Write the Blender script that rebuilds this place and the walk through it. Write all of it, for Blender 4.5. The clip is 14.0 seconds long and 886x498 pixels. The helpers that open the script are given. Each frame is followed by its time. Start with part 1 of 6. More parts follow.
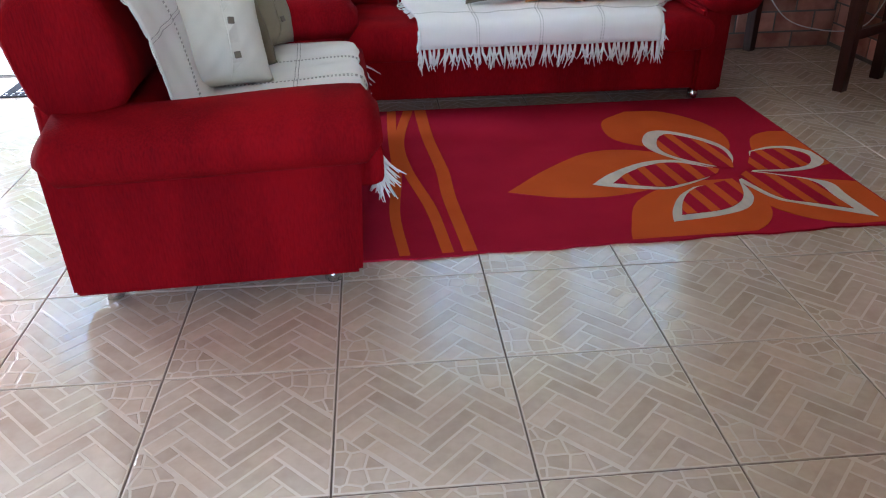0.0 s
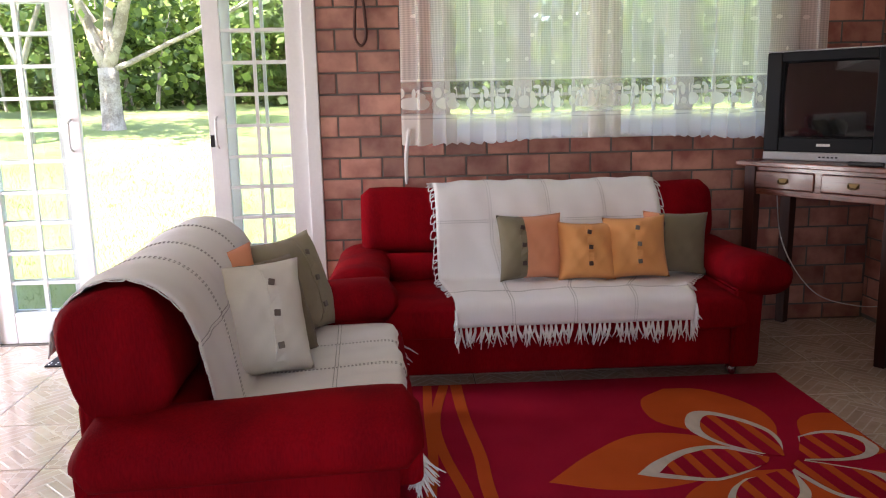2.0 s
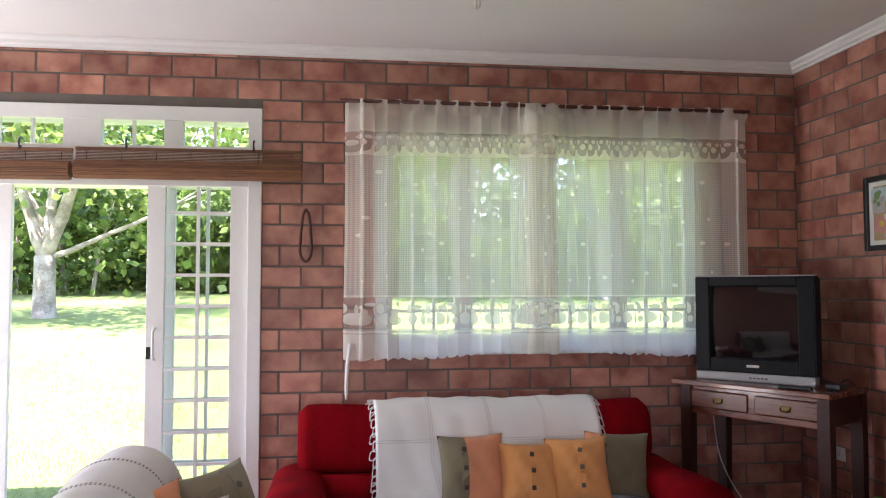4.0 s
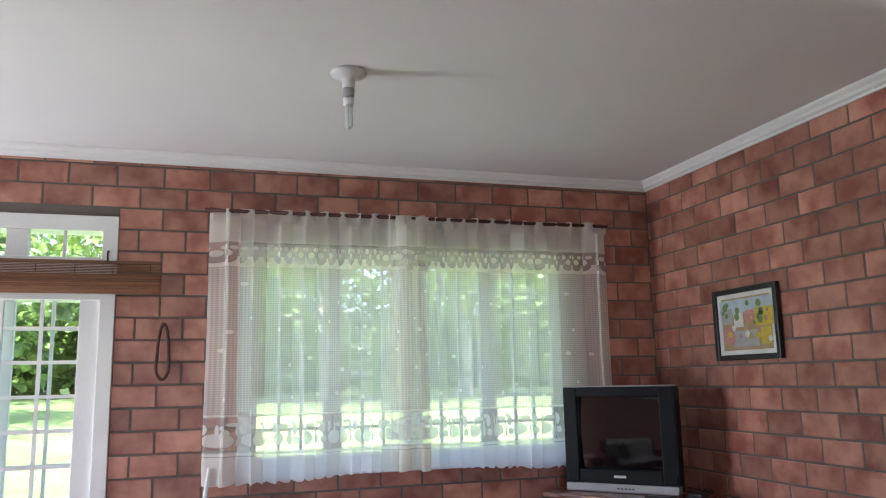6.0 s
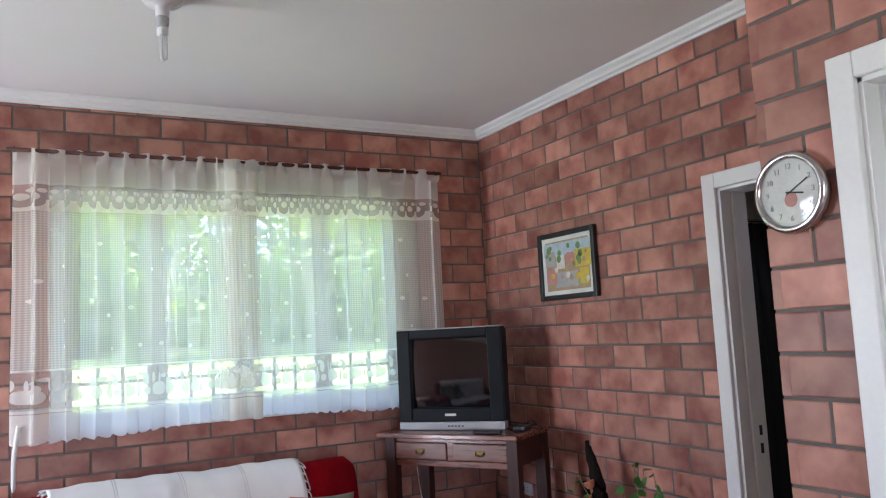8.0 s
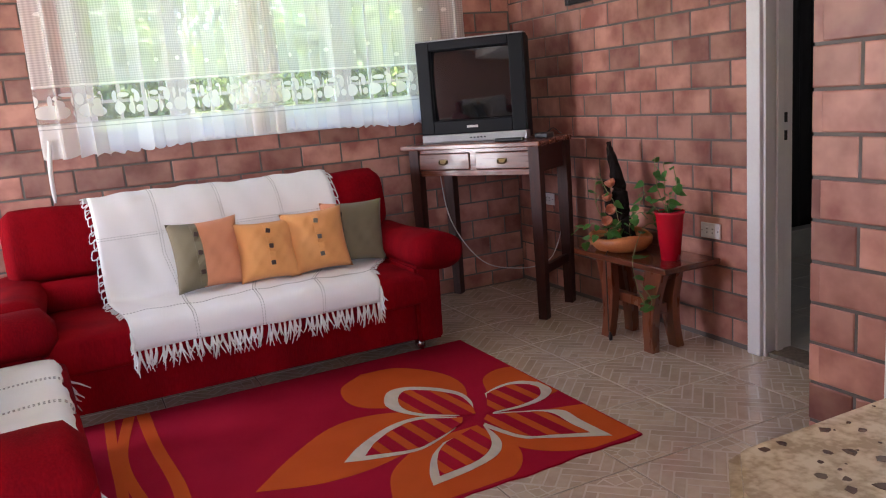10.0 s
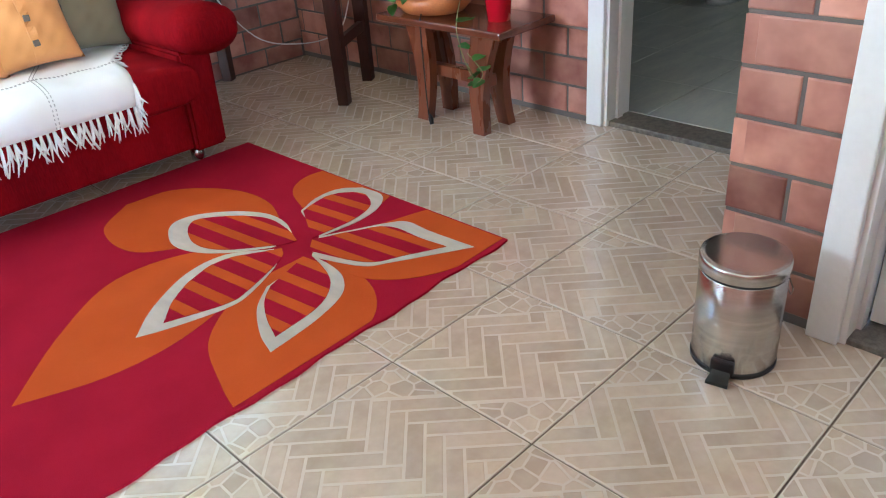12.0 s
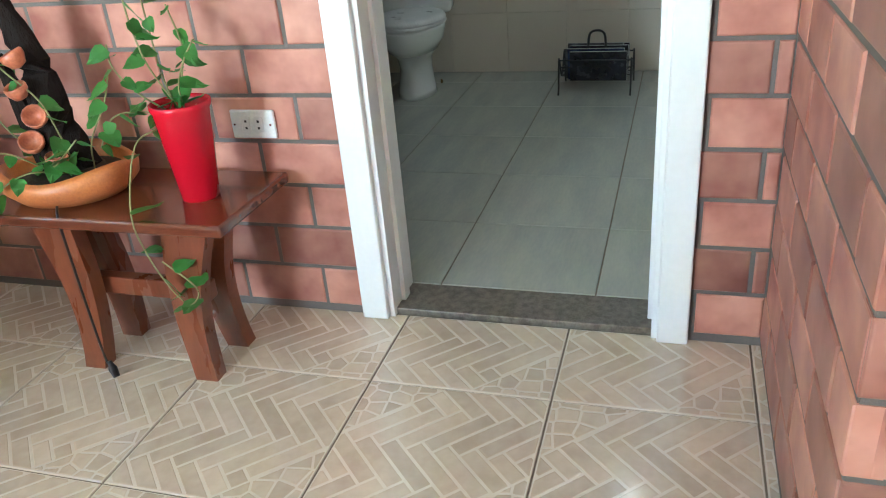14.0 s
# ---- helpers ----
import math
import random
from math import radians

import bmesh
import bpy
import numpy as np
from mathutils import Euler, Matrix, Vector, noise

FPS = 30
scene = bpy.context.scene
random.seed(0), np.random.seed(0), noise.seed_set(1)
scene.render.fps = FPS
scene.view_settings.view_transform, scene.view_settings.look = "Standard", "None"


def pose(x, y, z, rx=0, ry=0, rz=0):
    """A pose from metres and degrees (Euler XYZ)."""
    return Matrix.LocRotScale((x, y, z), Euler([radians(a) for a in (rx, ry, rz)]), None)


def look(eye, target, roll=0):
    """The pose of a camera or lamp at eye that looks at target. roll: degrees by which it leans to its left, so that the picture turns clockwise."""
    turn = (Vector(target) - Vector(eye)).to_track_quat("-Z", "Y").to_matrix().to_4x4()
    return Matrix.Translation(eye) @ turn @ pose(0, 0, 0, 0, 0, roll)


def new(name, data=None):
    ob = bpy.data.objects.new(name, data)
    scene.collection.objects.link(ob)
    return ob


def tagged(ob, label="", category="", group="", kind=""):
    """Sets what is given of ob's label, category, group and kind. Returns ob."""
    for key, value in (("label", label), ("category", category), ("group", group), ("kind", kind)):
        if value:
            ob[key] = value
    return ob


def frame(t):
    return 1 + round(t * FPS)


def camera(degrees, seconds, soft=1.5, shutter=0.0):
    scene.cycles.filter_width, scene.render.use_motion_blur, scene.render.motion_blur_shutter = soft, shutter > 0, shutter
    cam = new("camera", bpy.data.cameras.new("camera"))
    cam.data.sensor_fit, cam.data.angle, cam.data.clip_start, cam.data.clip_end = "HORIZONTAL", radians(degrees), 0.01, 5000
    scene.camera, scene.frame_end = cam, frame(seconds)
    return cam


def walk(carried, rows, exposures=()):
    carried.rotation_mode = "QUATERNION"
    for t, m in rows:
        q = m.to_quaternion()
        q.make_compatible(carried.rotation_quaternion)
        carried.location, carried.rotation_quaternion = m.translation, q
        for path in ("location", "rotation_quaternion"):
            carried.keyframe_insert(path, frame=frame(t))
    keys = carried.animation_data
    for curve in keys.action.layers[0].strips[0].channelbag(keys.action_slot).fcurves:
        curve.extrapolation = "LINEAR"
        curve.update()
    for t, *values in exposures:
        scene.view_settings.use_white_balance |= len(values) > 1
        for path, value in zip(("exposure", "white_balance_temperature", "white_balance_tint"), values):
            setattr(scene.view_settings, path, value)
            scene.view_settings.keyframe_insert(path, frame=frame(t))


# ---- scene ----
cam = camera(59.2, 14.0, 1.1)
PATH = [
    (0, (0.108, 0.115, 1.248), (0.248, 1.87, 0.299), -1.0),
    (0.5, (0.072, 0.159, 1.288), (0.163, 1.985, 0.477), -1.5),
    (1, (0.07, 0.179, 1.319), (0.131, 2.053, 0.622), -2.2),
    (1.5, (0.075, 0.182, 1.351), (0.144, 2.104, 0.804), -2.1),
    (2, (0.078, 0.186, 1.399), (0.172, 2.149, 1.028), -1.2),
    (2.5, (0.079, 0.178, 1.445), (0.199, 2.163, 1.233), -0.4),
    (3, (0.057, 0.195, 1.476), (0.221, 2.186, 1.388), -0.3),
    (3.2, (0.067, 0.183, 1.487), (0.246, 2.175, 1.446), -0.3),
    (5.3, (0.04, 0.235, 1.682), (0.495, 2.166, 1.94), -0.6),
    (5.5, (0.035, 0.241, 1.682), (0.527, 2.158, 1.967), -0.9),
    (6, (0.051, 0.243, 1.688), (0.637, 2.126, 2.021), -1.2),
    (6.5, (0.075, 0.249, 1.699), (0.774, 2.09, 2.046), -1.3),
    (7, (0.102, 0.245, 1.696), (0.925, 2.037, 2.032), -1.4),
    (7.2, (0.118, 0.236, 1.689), (0.992, 2.007, 2.012), -1.4),
    (9.3, (0.154, 0.216, 1.398), (1.077, 1.985, 1.272), -3.4),
    (9.5, (0.156, 0.225, 1.366), (1.054, 2.001, 1.165), -3.9),
    (10, (0.152, 0.235, 1.328), (0.992, 2.008, 0.937), -4.7),
    (10.5, (0.157, 0.282, 1.283), (0.946, 2.024, 0.696), -5.6),
    (11, (0.212, 0.446, 1.248), (1.036, 2.098, 0.477), -6.1),
    (11.5, (0.276, 0.672, 1.199), (1.272, 2.15, 0.291), -5.1),
    (12, (0.338, 0.985, 1.203), (1.526, 2.26, 0.223), -4.8),
    (12.5, (0.484, 1.267, 1.188), (1.81, 2.392, 0.2), -5.6),
    (13, (0.704, 1.549, 1.195), (2.21, 2.467, 0.252), -5.3),
    (13.5, (0.944, 1.827, 1.173), (2.57, 2.526, 0.24), -5.2),
    (14, (1.205, 2.003, 1.141), (2.906, 2.559, 0.249), -5.0),
]
EXPOSURE = [(0.0, 3.5, 5500, 11), (0.5, 3.2, 5750, 17), (1.0, 3.0, 6200, 25), (1.5, 2.85, 6500, 26), (2.0, 2.8, 6600, 26), (3.0, 2.75, 6400, 25), (5.5, 2.7, 6100, 23),
            (6.5, 2.95, 5600, 16), (9.5, 3.3, 5900, 25), (10.5, 3.65, 6500, 26), (11.0, 3.95, 6200, 22), (11.5, 4.25, 5900, 14), (12.0, 4.5, 5500, 5), (12.5, 4.85, 5450, 1), (13.0, 4.85, 5450, -1), (13.5, 4.82, 5500, -1), (14.0, 4.95, 5500, -4)]
walk(cam, [(t, look(eye, target, roll)) for t, eye, target, roll in PATH],
     EXPOSURE)
# ---------- world, sun, light ----------
world = bpy.data.worlds.new("sky")
scene.world = world
world.use_nodes = True
wn = world.node_tree.nodes
sky = wn.new("ShaderNodeTexSky")
sky.sky_type = "NISHITA"
sky.sun_disc = False
SUN_EL, SUN_AZ = 66.0, 215.0          # azimuth clockwise from +y
sky.sun_elevation, sky.sun_rotation = radians(SUN_EL), radians(SUN_AZ)
wn["Background"].inputs["Strength"].default_value = 0.15
world.node_tree.links.new(sky.outputs["Color"], wn["Background"].inputs["Color"])
sun = new("sun", bpy.data.lights.new("sun", "SUN"))
sun.data.energy, sun.data.angle, sun.data.color = 4.6, radians(0.6), (1.0, 0.95, 0.86)
ce = math.cos(radians(SUN_EL))
sun_from = Vector((math.sin(radians(SUN_AZ)) * ce, math.cos(radians(SUN_AZ)) * ce, math.sin(radians(SUN_EL))))
sun.matrix_world = look(sun_from * 30, (0, 0, 0))


def fill_light(name, eye, target, w, h, watts):
    lamp = bpy.data.lights.new(name, "AREA")
    lamp.shape, lamp.size, lamp.size_y, lamp.energy, lamp.color = "RECTANGLE", w, h, watts, (0.95, 0.98, 1.0)
    ob = new(name, lamp)
    ob.matrix_world = look(eye, target)
    return ob


fill_light("daylight_of_the_kitchen_window", (-0.4, -3.28, 1.6), (-0.4, 0, 1.3), 2.3, 1.3, 7)
# added lamp, no known window: brightens the room from the left
fill_light("daylight_of_the_side_window", (-3.38, 4.2, 1.25), (0, 3.6, 1.35), 1.0, 2.0, 13.5)
# added lamp that lifts the dark bathroom; its wall has no opening
fill_light("daylight_of_the_bath_window", (4.4, 1.97, 2.1), (4.2, 3.4, 0.2), 0.6, 0.5, 0.4)

# ---------- materials ----------


def mat(name, col, rough=0.6, metal=0.0, col2=None, scale=6.0, fine=150.0, bump=0.08, amount=0.5, piece=0.0, island=0.0,
        sheen=0.0, spec=0.5, stretch=(1, 1, 1), rvar=0.1, coat=0.0, trans=0.0):
    """Two-scale noise colour, roughness variation and fine relief; piece/island: how far single pieces differ in value."""
    m = bpy.data.materials.new(name)
    m.use_nodes = True
    nt = m.node_tree
    N, L = nt.nodes, nt.links
    b = N["Principled BSDF"]
    tc, mp = N.new("ShaderNodeTexCoord"), N.new("ShaderNodeMapping")
    mp.inputs["Scale"].default_value = stretch
    L.new(tc.outputs["Object"], mp.inputs["Vector"])
    vec = mp.outputs["Vector"]
    rnd = None
    if piece:
        oi = N.new("ShaderNodeObjectInfo")
        rnd, k = oi.outputs["Random"], piece
    elif island:
        ge = N.new("ShaderNodeNewGeometry")
        rnd, k = ge.outputs["Random Per Island"], island
    if rnd is not None:
        sc = N.new("ShaderNodeVectorMath")
        sc.operation = "MULTIPLY_ADD"
        sc.inputs[1].default_value = (1, 1, 1)
        mu = N.new("ShaderNodeMath")
        mu.operation = "MULTIPLY"
        mu.inputs[1].default_value = 37.0
        L.new(rnd, mu.inputs[0])
        L.new(vec, sc.inputs[0])
        L.new(mu.outputs[0], sc.inputs[2])
        vec = sc.outputs[0]
    n1, n2 = N.new("ShaderNodeTexNoise"), N.new("ShaderNodeTexNoise")
    n1.inputs["Scale"].default_value, n1.inputs["Detail"].default_value = scale, 4
    n2.inputs["Scale"].default_value, n2.inputs["Detail"].default_value = fine, 3
    L.new(vec, n1.inputs["Vector"])
    L.new(vec, n2.inputs["Vector"])
    mixn = N.new("ShaderNodeMix")
    mixn.inputs[0].default_value = 0.3
    L.new(n1.outputs["Fac"], mixn.inputs[2])
    L.new(n2.outputs["Fac"], mixn.inputs[3])
    ramp = N.new("ShaderNodeMapRange")
    ramp.inputs[1].default_value, ramp.inputs[2].default_value = 0.5 - 0.18 / max(amount, 0.05) * 0.5, 0.5 + 0.18 / max(amount, 0.05) * 0.5
    L.new(mixn.outputs[0], ramp.inputs[0])
    cm = N.new("ShaderNodeMix")
    cm.data_type = "RGBA"
    c2 = col2 or tuple(c * 0.72 for c in col)
    cm.inputs[6].default_value, cm.inputs[7].default_value = (*c2, 1), (*col, 1)
    L.new(ramp.outputs[0], cm.inputs[0])
    out = cm.outputs[2]
    if rnd is not None:
        hs = N.new("ShaderNodeHueSaturation")
        mr = N.new("ShaderNodeMapRange")
        mr.inputs[3].default_value, mr.inputs[4].default_value = 1 - k, 1 + k
        L.new(rnd, mr.inputs[0])
        L.new(mr.outputs[0], hs.inputs["Value"])
        L.new(out, hs.inputs["Color"])
        out = hs.outputs[0]
    L.new(out, b.inputs["Base Color"])
    rr = N.new("ShaderNodeMapRange")
    rr.inputs[3].default_value, rr.inputs[4].default_value = max(0.02, rough - rvar), min(1, rough + rvar)
    L.new(n1.outputs["Fac"], rr.inputs[0])
    L.new(rr.outputs[0], b.inputs["Roughness"])
    b.inputs["Metallic"].default_value = metal
    b.inputs["Specular IOR Level"].default_value = spec
    b.inputs["Sheen Weight"].default_value = sheen
    b.inputs["Coat Weight"].default_value = coat
    b.inputs["Coat Roughness"].default_value = 0.08
    b.inputs["Transmission Weight"].default_value = trans
    if bump:
        bp = N.new("ShaderNodeBump")
        bp.inputs["Strength"].default_value, bp.inputs["Distance"].default_value = bump, 0.004
        L.new(n2.outputs["Fac"], bp.inputs["Height"])
        L.new(bp.outputs[0], b.inputs["Normal"])
    return m


def brick_mat():
    """Fired clay: salmon to dark red, with scorched clouds that start at a brick's end."""
    m = mat("brick clay", (0.48, 0.235, 0.172), 0.42, col2=(0.25, 0.085, 0.062), scale=5.0, fine=11, bump=0.08, amount=0.75, piece=0.30, spec=0.4, rvar=0.15)
    return m


def leaf_mat(name, col, col2, rough=0.5):
    m = mat(name, col, rough, col2=col2, scale=0.6, fine=9, bump=0, island=0.35, amount=0.8)
    nt = m.node_tree
    b = nt.nodes["Principled BSDF"]
    tl, mx = nt.nodes.new("ShaderNodeBsdfTranslucent"), nt.nodes.new("ShaderNodeMixShader")
    src = b.inputs["Base Color"].links[0].from_socket
    nt.links.new(src, tl.inputs["Color"])
    mx.inputs[0].default_value = 0.4
    nt.links.new(b.outputs[0], mx.inputs[1])
    nt.links.new(tl.outputs[0], mx.inputs[2])
    nt.links.new(mx.outputs[0], nt.nodes["Material Output"].inputs["Surface"])
    return m


def glass_mat():
    m = bpy.data.materials.new("clear pane")
    m.use_nodes = True
    nt = m.node_tree
    N, L = nt.nodes, nt.links
    g, t, mx, fr = N.new("ShaderNodeBsdfGlossy"), N.new("ShaderNodeBsdfTransparent"), N.new("ShaderNodeMixShader"), N.new("ShaderNodeLayerWeight")
    g.inputs["Roughness"].default_value = 0.02
    t.inputs["Color"].default_value = (0.93, 0.96, 0.95, 1)
    pw, sc = N.new("ShaderNodeMath"), N.new("ShaderNodeMath")
    pw.operation, pw.inputs[1].default_value = "POWER", 4.0
    sc.operation, sc.inputs[1].default_value, sc.inputs[2].default_value = "MULTIPLY_ADD", 0.5, 0.035
    L.new(fr.outputs["Facing"], pw.inputs[0])
    L.new(pw.outputs[0], sc.inputs[0])
    L.new(sc.outputs[0], mx.inputs[0])
    L.new(t.outputs[0], mx.inputs[1])
    L.new(g.outputs[0], mx.inputs[2])
    L.new(mx.outputs[0], N["Material Output"].inputs["Surface"])
    return m


def sheer_mat():
    """White net with knitted rows, fruit lace bands near the hem and the valance; holes are open."""
    m = bpy.data.materials.new("white lace net")
    m.use_nodes = True
    nt = m.node_tree
    N, L = nt.nodes, nt.links
    N.remove(N["Principled BSDF"])

    def math_node(op, a, c=None, e=None):
        n = N.new("ShaderNodeMath")
        n.operation = op
        for i, v in enumerate((a, c, e)):
            if v is None:
                continue
            if isinstance(v, (int, float)):
                n.inputs[i].default_value = v
            else:
                L.new(v, n.inputs[i])
        return n.outputs[0]

    uv = N.new("ShaderNodeUVMap")
    uv.uv_map = "cloth"
    sep = N.new("ShaderNodeSeparateXYZ")
    L.new(uv.outputs[0], sep.inputs[0])
    u, v = sep.outputs[0], sep.outputs[1]          # metres along, metres above the hem

    def band(lo, hi):
        return math_node("MULTIPLY", math_node("GREATER_THAN", v, lo), math_node("LESS_THAN", v, hi))

    rows = math_node("SINE", math_node("MULTIPLY", v, 2 * math.pi / 0.0125))
    cols = math_node("SINE", math_node("MULTIPLY", u, 2 * math.pi / 0.009))
    net = math_node("ADD", 0.61, math_node("ADD", math_node("MULTIPLY", rows, 0.08), math_node("MULTIPLY", cols, 0.06)))
    def fold(period):
        return math_node("MULTIPLY", math_node("FRACT", math_node("DIVIDE", u, period)), period)

    def ellipse(f, uc, vc, ru, rv):
        p = math_node("POWER", math_node("ABSOLUTE", math_node("DIVIDE", math_node("SUBTRACT", f, uc), ru)), 2)
        q = math_node("POWER", math_node("ABSOLUTE", math_node("DIVIDE", math_node("SUBTRACT", v, vc), rv)), 2)
        return math_node("ADD", p, q)

    def union(f, shapes):
        out = None
        for e in shapes:
            n = math_node("LESS_THAN", ellipse(f, *e), 1.0)
            out = n if out is None else math_node("MAXIMUM", out, n)
        return out

    wide, small = fold(0.19), fold(0.075)
    fruit = union(wide, ((0.05, 0.208, 0.034, 0.036), (0.118, 0.205, 0.022, 0.034), (0.116, 0.245, 0.014, 0.022), (0.022, 0.268, 0.011, 0.030), (0.078, 0.275, 0.024, 0.013), (0.05, 0.262, 0.004, 0.03), (0.158, 0.262, 0.013, 0.032), (0.165, 0.198, 0.016, 0.020), (0.14, 0.292, 0.02, 0.011)))
    tops = union(small, ((0.038, 1.240, 0.015, 0.019), (0.016, 1.271, 0.009, 0.016), (0.058, 1.273, 0.012, 0.012)))
    apples = union(small, ((0.038, 0.062, 0.015, 0.019), (0.018, 0.094, 0.009, 0.014), (0.058, 0.094, 0.012, 0.010)))
    r1 = ellipse(small, 0.0375, 1.22, 0.036, 0.045)
    scal = math_node("MULTIPLY", math_node("GREATER_THAN", r1, 0.62), math_node("LESS_THAN", v, 1.225))
    r2 = ellipse(small, 0.0375, 0.035, 0.036, 0.045)
    scal2 = math_node("MULTIPLY", math_node("GREATER_THAN", r2, 0.62), math_node("LESS_THAN", v, 0.045))
    dots = math_node("MAXIMUM", math_node("MAXIMUM", tops, apples), math_node("MAXIMUM", scal, scal2))
    # small single fruits strewn over the net
    sp = N.new("ShaderNodeTexVoronoi")
    sp.voronoi_dimensions = "2D"
    sp.inputs["Scale"].default_value, sp.inputs["Randomness"].default_value = 5.2, 0.7
    L.new(uv.outputs[0], sp.inputs["Vector"])
    strewn = math_node("MULTIPLY", math_node("LESS_THAN", sp.outputs["Distance"], 0.062), 0.34)
    net = math_node("ADD", net, strewn)
    big = band(0.15, 0.33)
    hem = math_node("MAXIMUM", band(-0.1, 0.12), band(1.165, 1.305))
    lines = math_node("MAXIMUM", math_node("MAXIMUM", band(0.125, 0.14), band(0.335, 0.345)), band(1.306, 1.32))
    head = math_node("GREATER_THAN", v, 1.32)
    a1 = math_node("MULTIPLY", big, math_node("ADD", 0.26, math_node("MULTIPLY", fruit, 0.62)))
    a2 = math_node("MULTIPLY", hem, math_node("ADD", 0.34, math_node("MULTIPLY", dots, 0.56)))
    plain = math_node("SUBTRACT", 1.0, math_node("MAXIMUM", big, hem))
    alpha = math_node("ADD", math_node("ADD", a1, a2), math_node("MULTIPLY", net, plain))
    alpha = math_node("MINIMUM", math_node("MAXIMUM", math_node("MAXIMUM", alpha, math_node("MULTIPLY", lines, 0.9)), math_node("MULTIPLY", head, 0.86)), 0.97)
    tr, df, tl = N.new("ShaderNodeBsdfTransparent"), N.new("ShaderNodeBsdfDiffuse"), N.new("ShaderNodeBsdfTranslucent")
    for n in (df, tl):
        n.inputs["Color"].default_value = (0.96, 0.95, 0.90, 1)
    cl, mx = N.new("ShaderNodeMixShader"), N.new("ShaderNodeMixShader")
    cl.inputs[0].default_value = 0.62
    L.new(df.outputs[0], cl.inputs[1])
    L.new(tl.outputs[0], cl.inputs[2])
    L.new(alpha, mx.inputs[0])
    L.new(tr.outputs[0], mx.inputs[1])
    L.new(cl.outputs[0], mx.inputs[2])
    L.new(mx.outputs[0], N["Material Output"].inputs["Surface"])
    return m


BRICK = brick_mat()
MORTAR = mat("grey mortar", (0.165, 0.145, 0.13), 0.9, scale=9, fine=220, bump=0.4)
CEIL = mat("matt white ceiling paint", (0.78, 0.765, 0.75), 0.85, col2=(0.72, 0.705, 0.69), scale=1.4, bump=0.03, amount=0.4)
WHITE = mat("white enamel paint", (0.8, 0.8, 0.79), 0.38, col2=(0.72, 0.72, 0.71), scale=3, fine=60, bump=0.03)
PLASTER = mat("off-white plaster", (0.7, 0.68, 0.64), 0.85, scale=2, bump=0.1)
CLAY_WALL = mat("plain red clay wall", (0.40, 0.19, 0.14), 0.8, col2=(0.30, 0.12, 0.085), scale=3, bump=0.15)
GLAZE = mat("cream glazed tile joints", (0.71, 0.62, 0.52), 0.16, col2=(0.62, 0.53, 0.43), scale=7, fine=40, bump=0.03, piece=0.04, coat=0.8, spec=0.7)
WOOD_F = mat("varnished mid-brown drawer front", (0.17, 0.052, 0.026), 0.3, col2=(0.10, 0.03, 0.015), scale=7, fine=60, bump=0.04, stretch=(1, 8, 8), coat=0.4, amount=0.7)
STONEY = mat("beige glazed tile stones", (0.60, 0.49, 0.385), 0.2, col2=(0.49, 0.385, 0.29), scale=6, fine=40, bump=0.03, island=0.10, coat=0.8, amount=0.7, spec=0.7)
GROUT = mat("brown grout", (0.19, 0.145, 0.11), 0.9, scale=12, bump=0.2)
BATHTILE = mat("grey glazed floor tile", (0.44, 0.435, 0.375), 0.14, col2=(0.34, 0.355, 0.33), scale=3, fine=30, bump=0.03, piece=0.03, stretch=(1, 4, 1))
BATHWALL = mat("cream glazed wall tile", (0.66, 0.60, 0.50), 0.2, col2=(0.6, 0.54, 0.44), scale=2, bump=0.03, piece=0.04)
GRANITE_D = mat("brown-grey granite", (0.19, 0.165, 0.135), 0.4, col2=(0.09, 0.075, 0.06), scale=45, fine=200, bump=0.05, amount=0.8)
GRANITE = mat("speckled yellow granite", (0.50, 0.40, 0.275), 0.2, col2=(0.30, 0.225, 0.14), scale=40, fine=160, bump=0.02, amount=1.0, coat=0.2)
SPECK = mat("dark mineral specks", (0.08, 0.05, 0.035), 0.2, scale=60, bump=0)
SOFA_RED = mat("worn red chenille", (0.27, 0.004, 0.008), 0.9, col2=(0.15, 0.002, 0.005), scale=5, fine=200, bump=0.4, spec=0.05, stretch=(1, 1, 0.16), amount=0.75)
CHROME = mat("brushed chrome", (0.62, 0.62, 0.62), 0.2, metal=1, scale=4, fine=200, bump=0.02, stretch=(1, 1, 30), rvar=0.06)
STEEL = mat("brushed stainless steel", (0.60, 0.585, 0.56), 0.20, metal=1, scale=3, fine=120, bump=0.04, rvar=0.05, stretch=(1, 1, 40))
BLACK = mat("black plastic", (0.012, 0.012, 0.014), 0.35, scale=5, bump=0.05)
THROW = mat("white woven cotton", (0.86, 0.85, 0.83), 0.9, col2=(0.80, 0.79, 0.77), scale=6, fine=420, bump=0.35, sheen=0.15, spec=0.15)
# grey that paints the shade in the openwork holes
STITCH = mat("open hemstitch shadow thread", (0.48, 0.47, 0.45), 0.9, bump=0)
RUG_RED = mat("crimson wool pile", (0.40, 0.012, 0.036), 0.95, col2=(0.31, 0.008, 0.026), scale=4, fine=380, bump=0.5, sheen=0.0, spec=0.05)
RUG_ORANGE = mat("orange wool pile", (0.60, 0.105, 0.022), 0.95, col2=(0.50, 0.08, 0.016), scale=4, fine=380, bump=0.5, sheen=0.0, spec=0.05)
RUG_WHITE = mat("ivory ribbed wool", (0.66, 0.60, 0.52), 0.95, col2=(0.52, 0.47, 0.40), scale=8, fine=300, bump=0.6, stretch=(3, 1, 1), spec=0.1)
WOOD = mat("varnished red-brown wood", (0.20, 0.052, 0.022), 0.28, col2=(0.09, 0.022, 0.011), scale=7, fine=60, bump=0.05, stretch=(1, 8, 8), coat=0.4, amount=0.9)
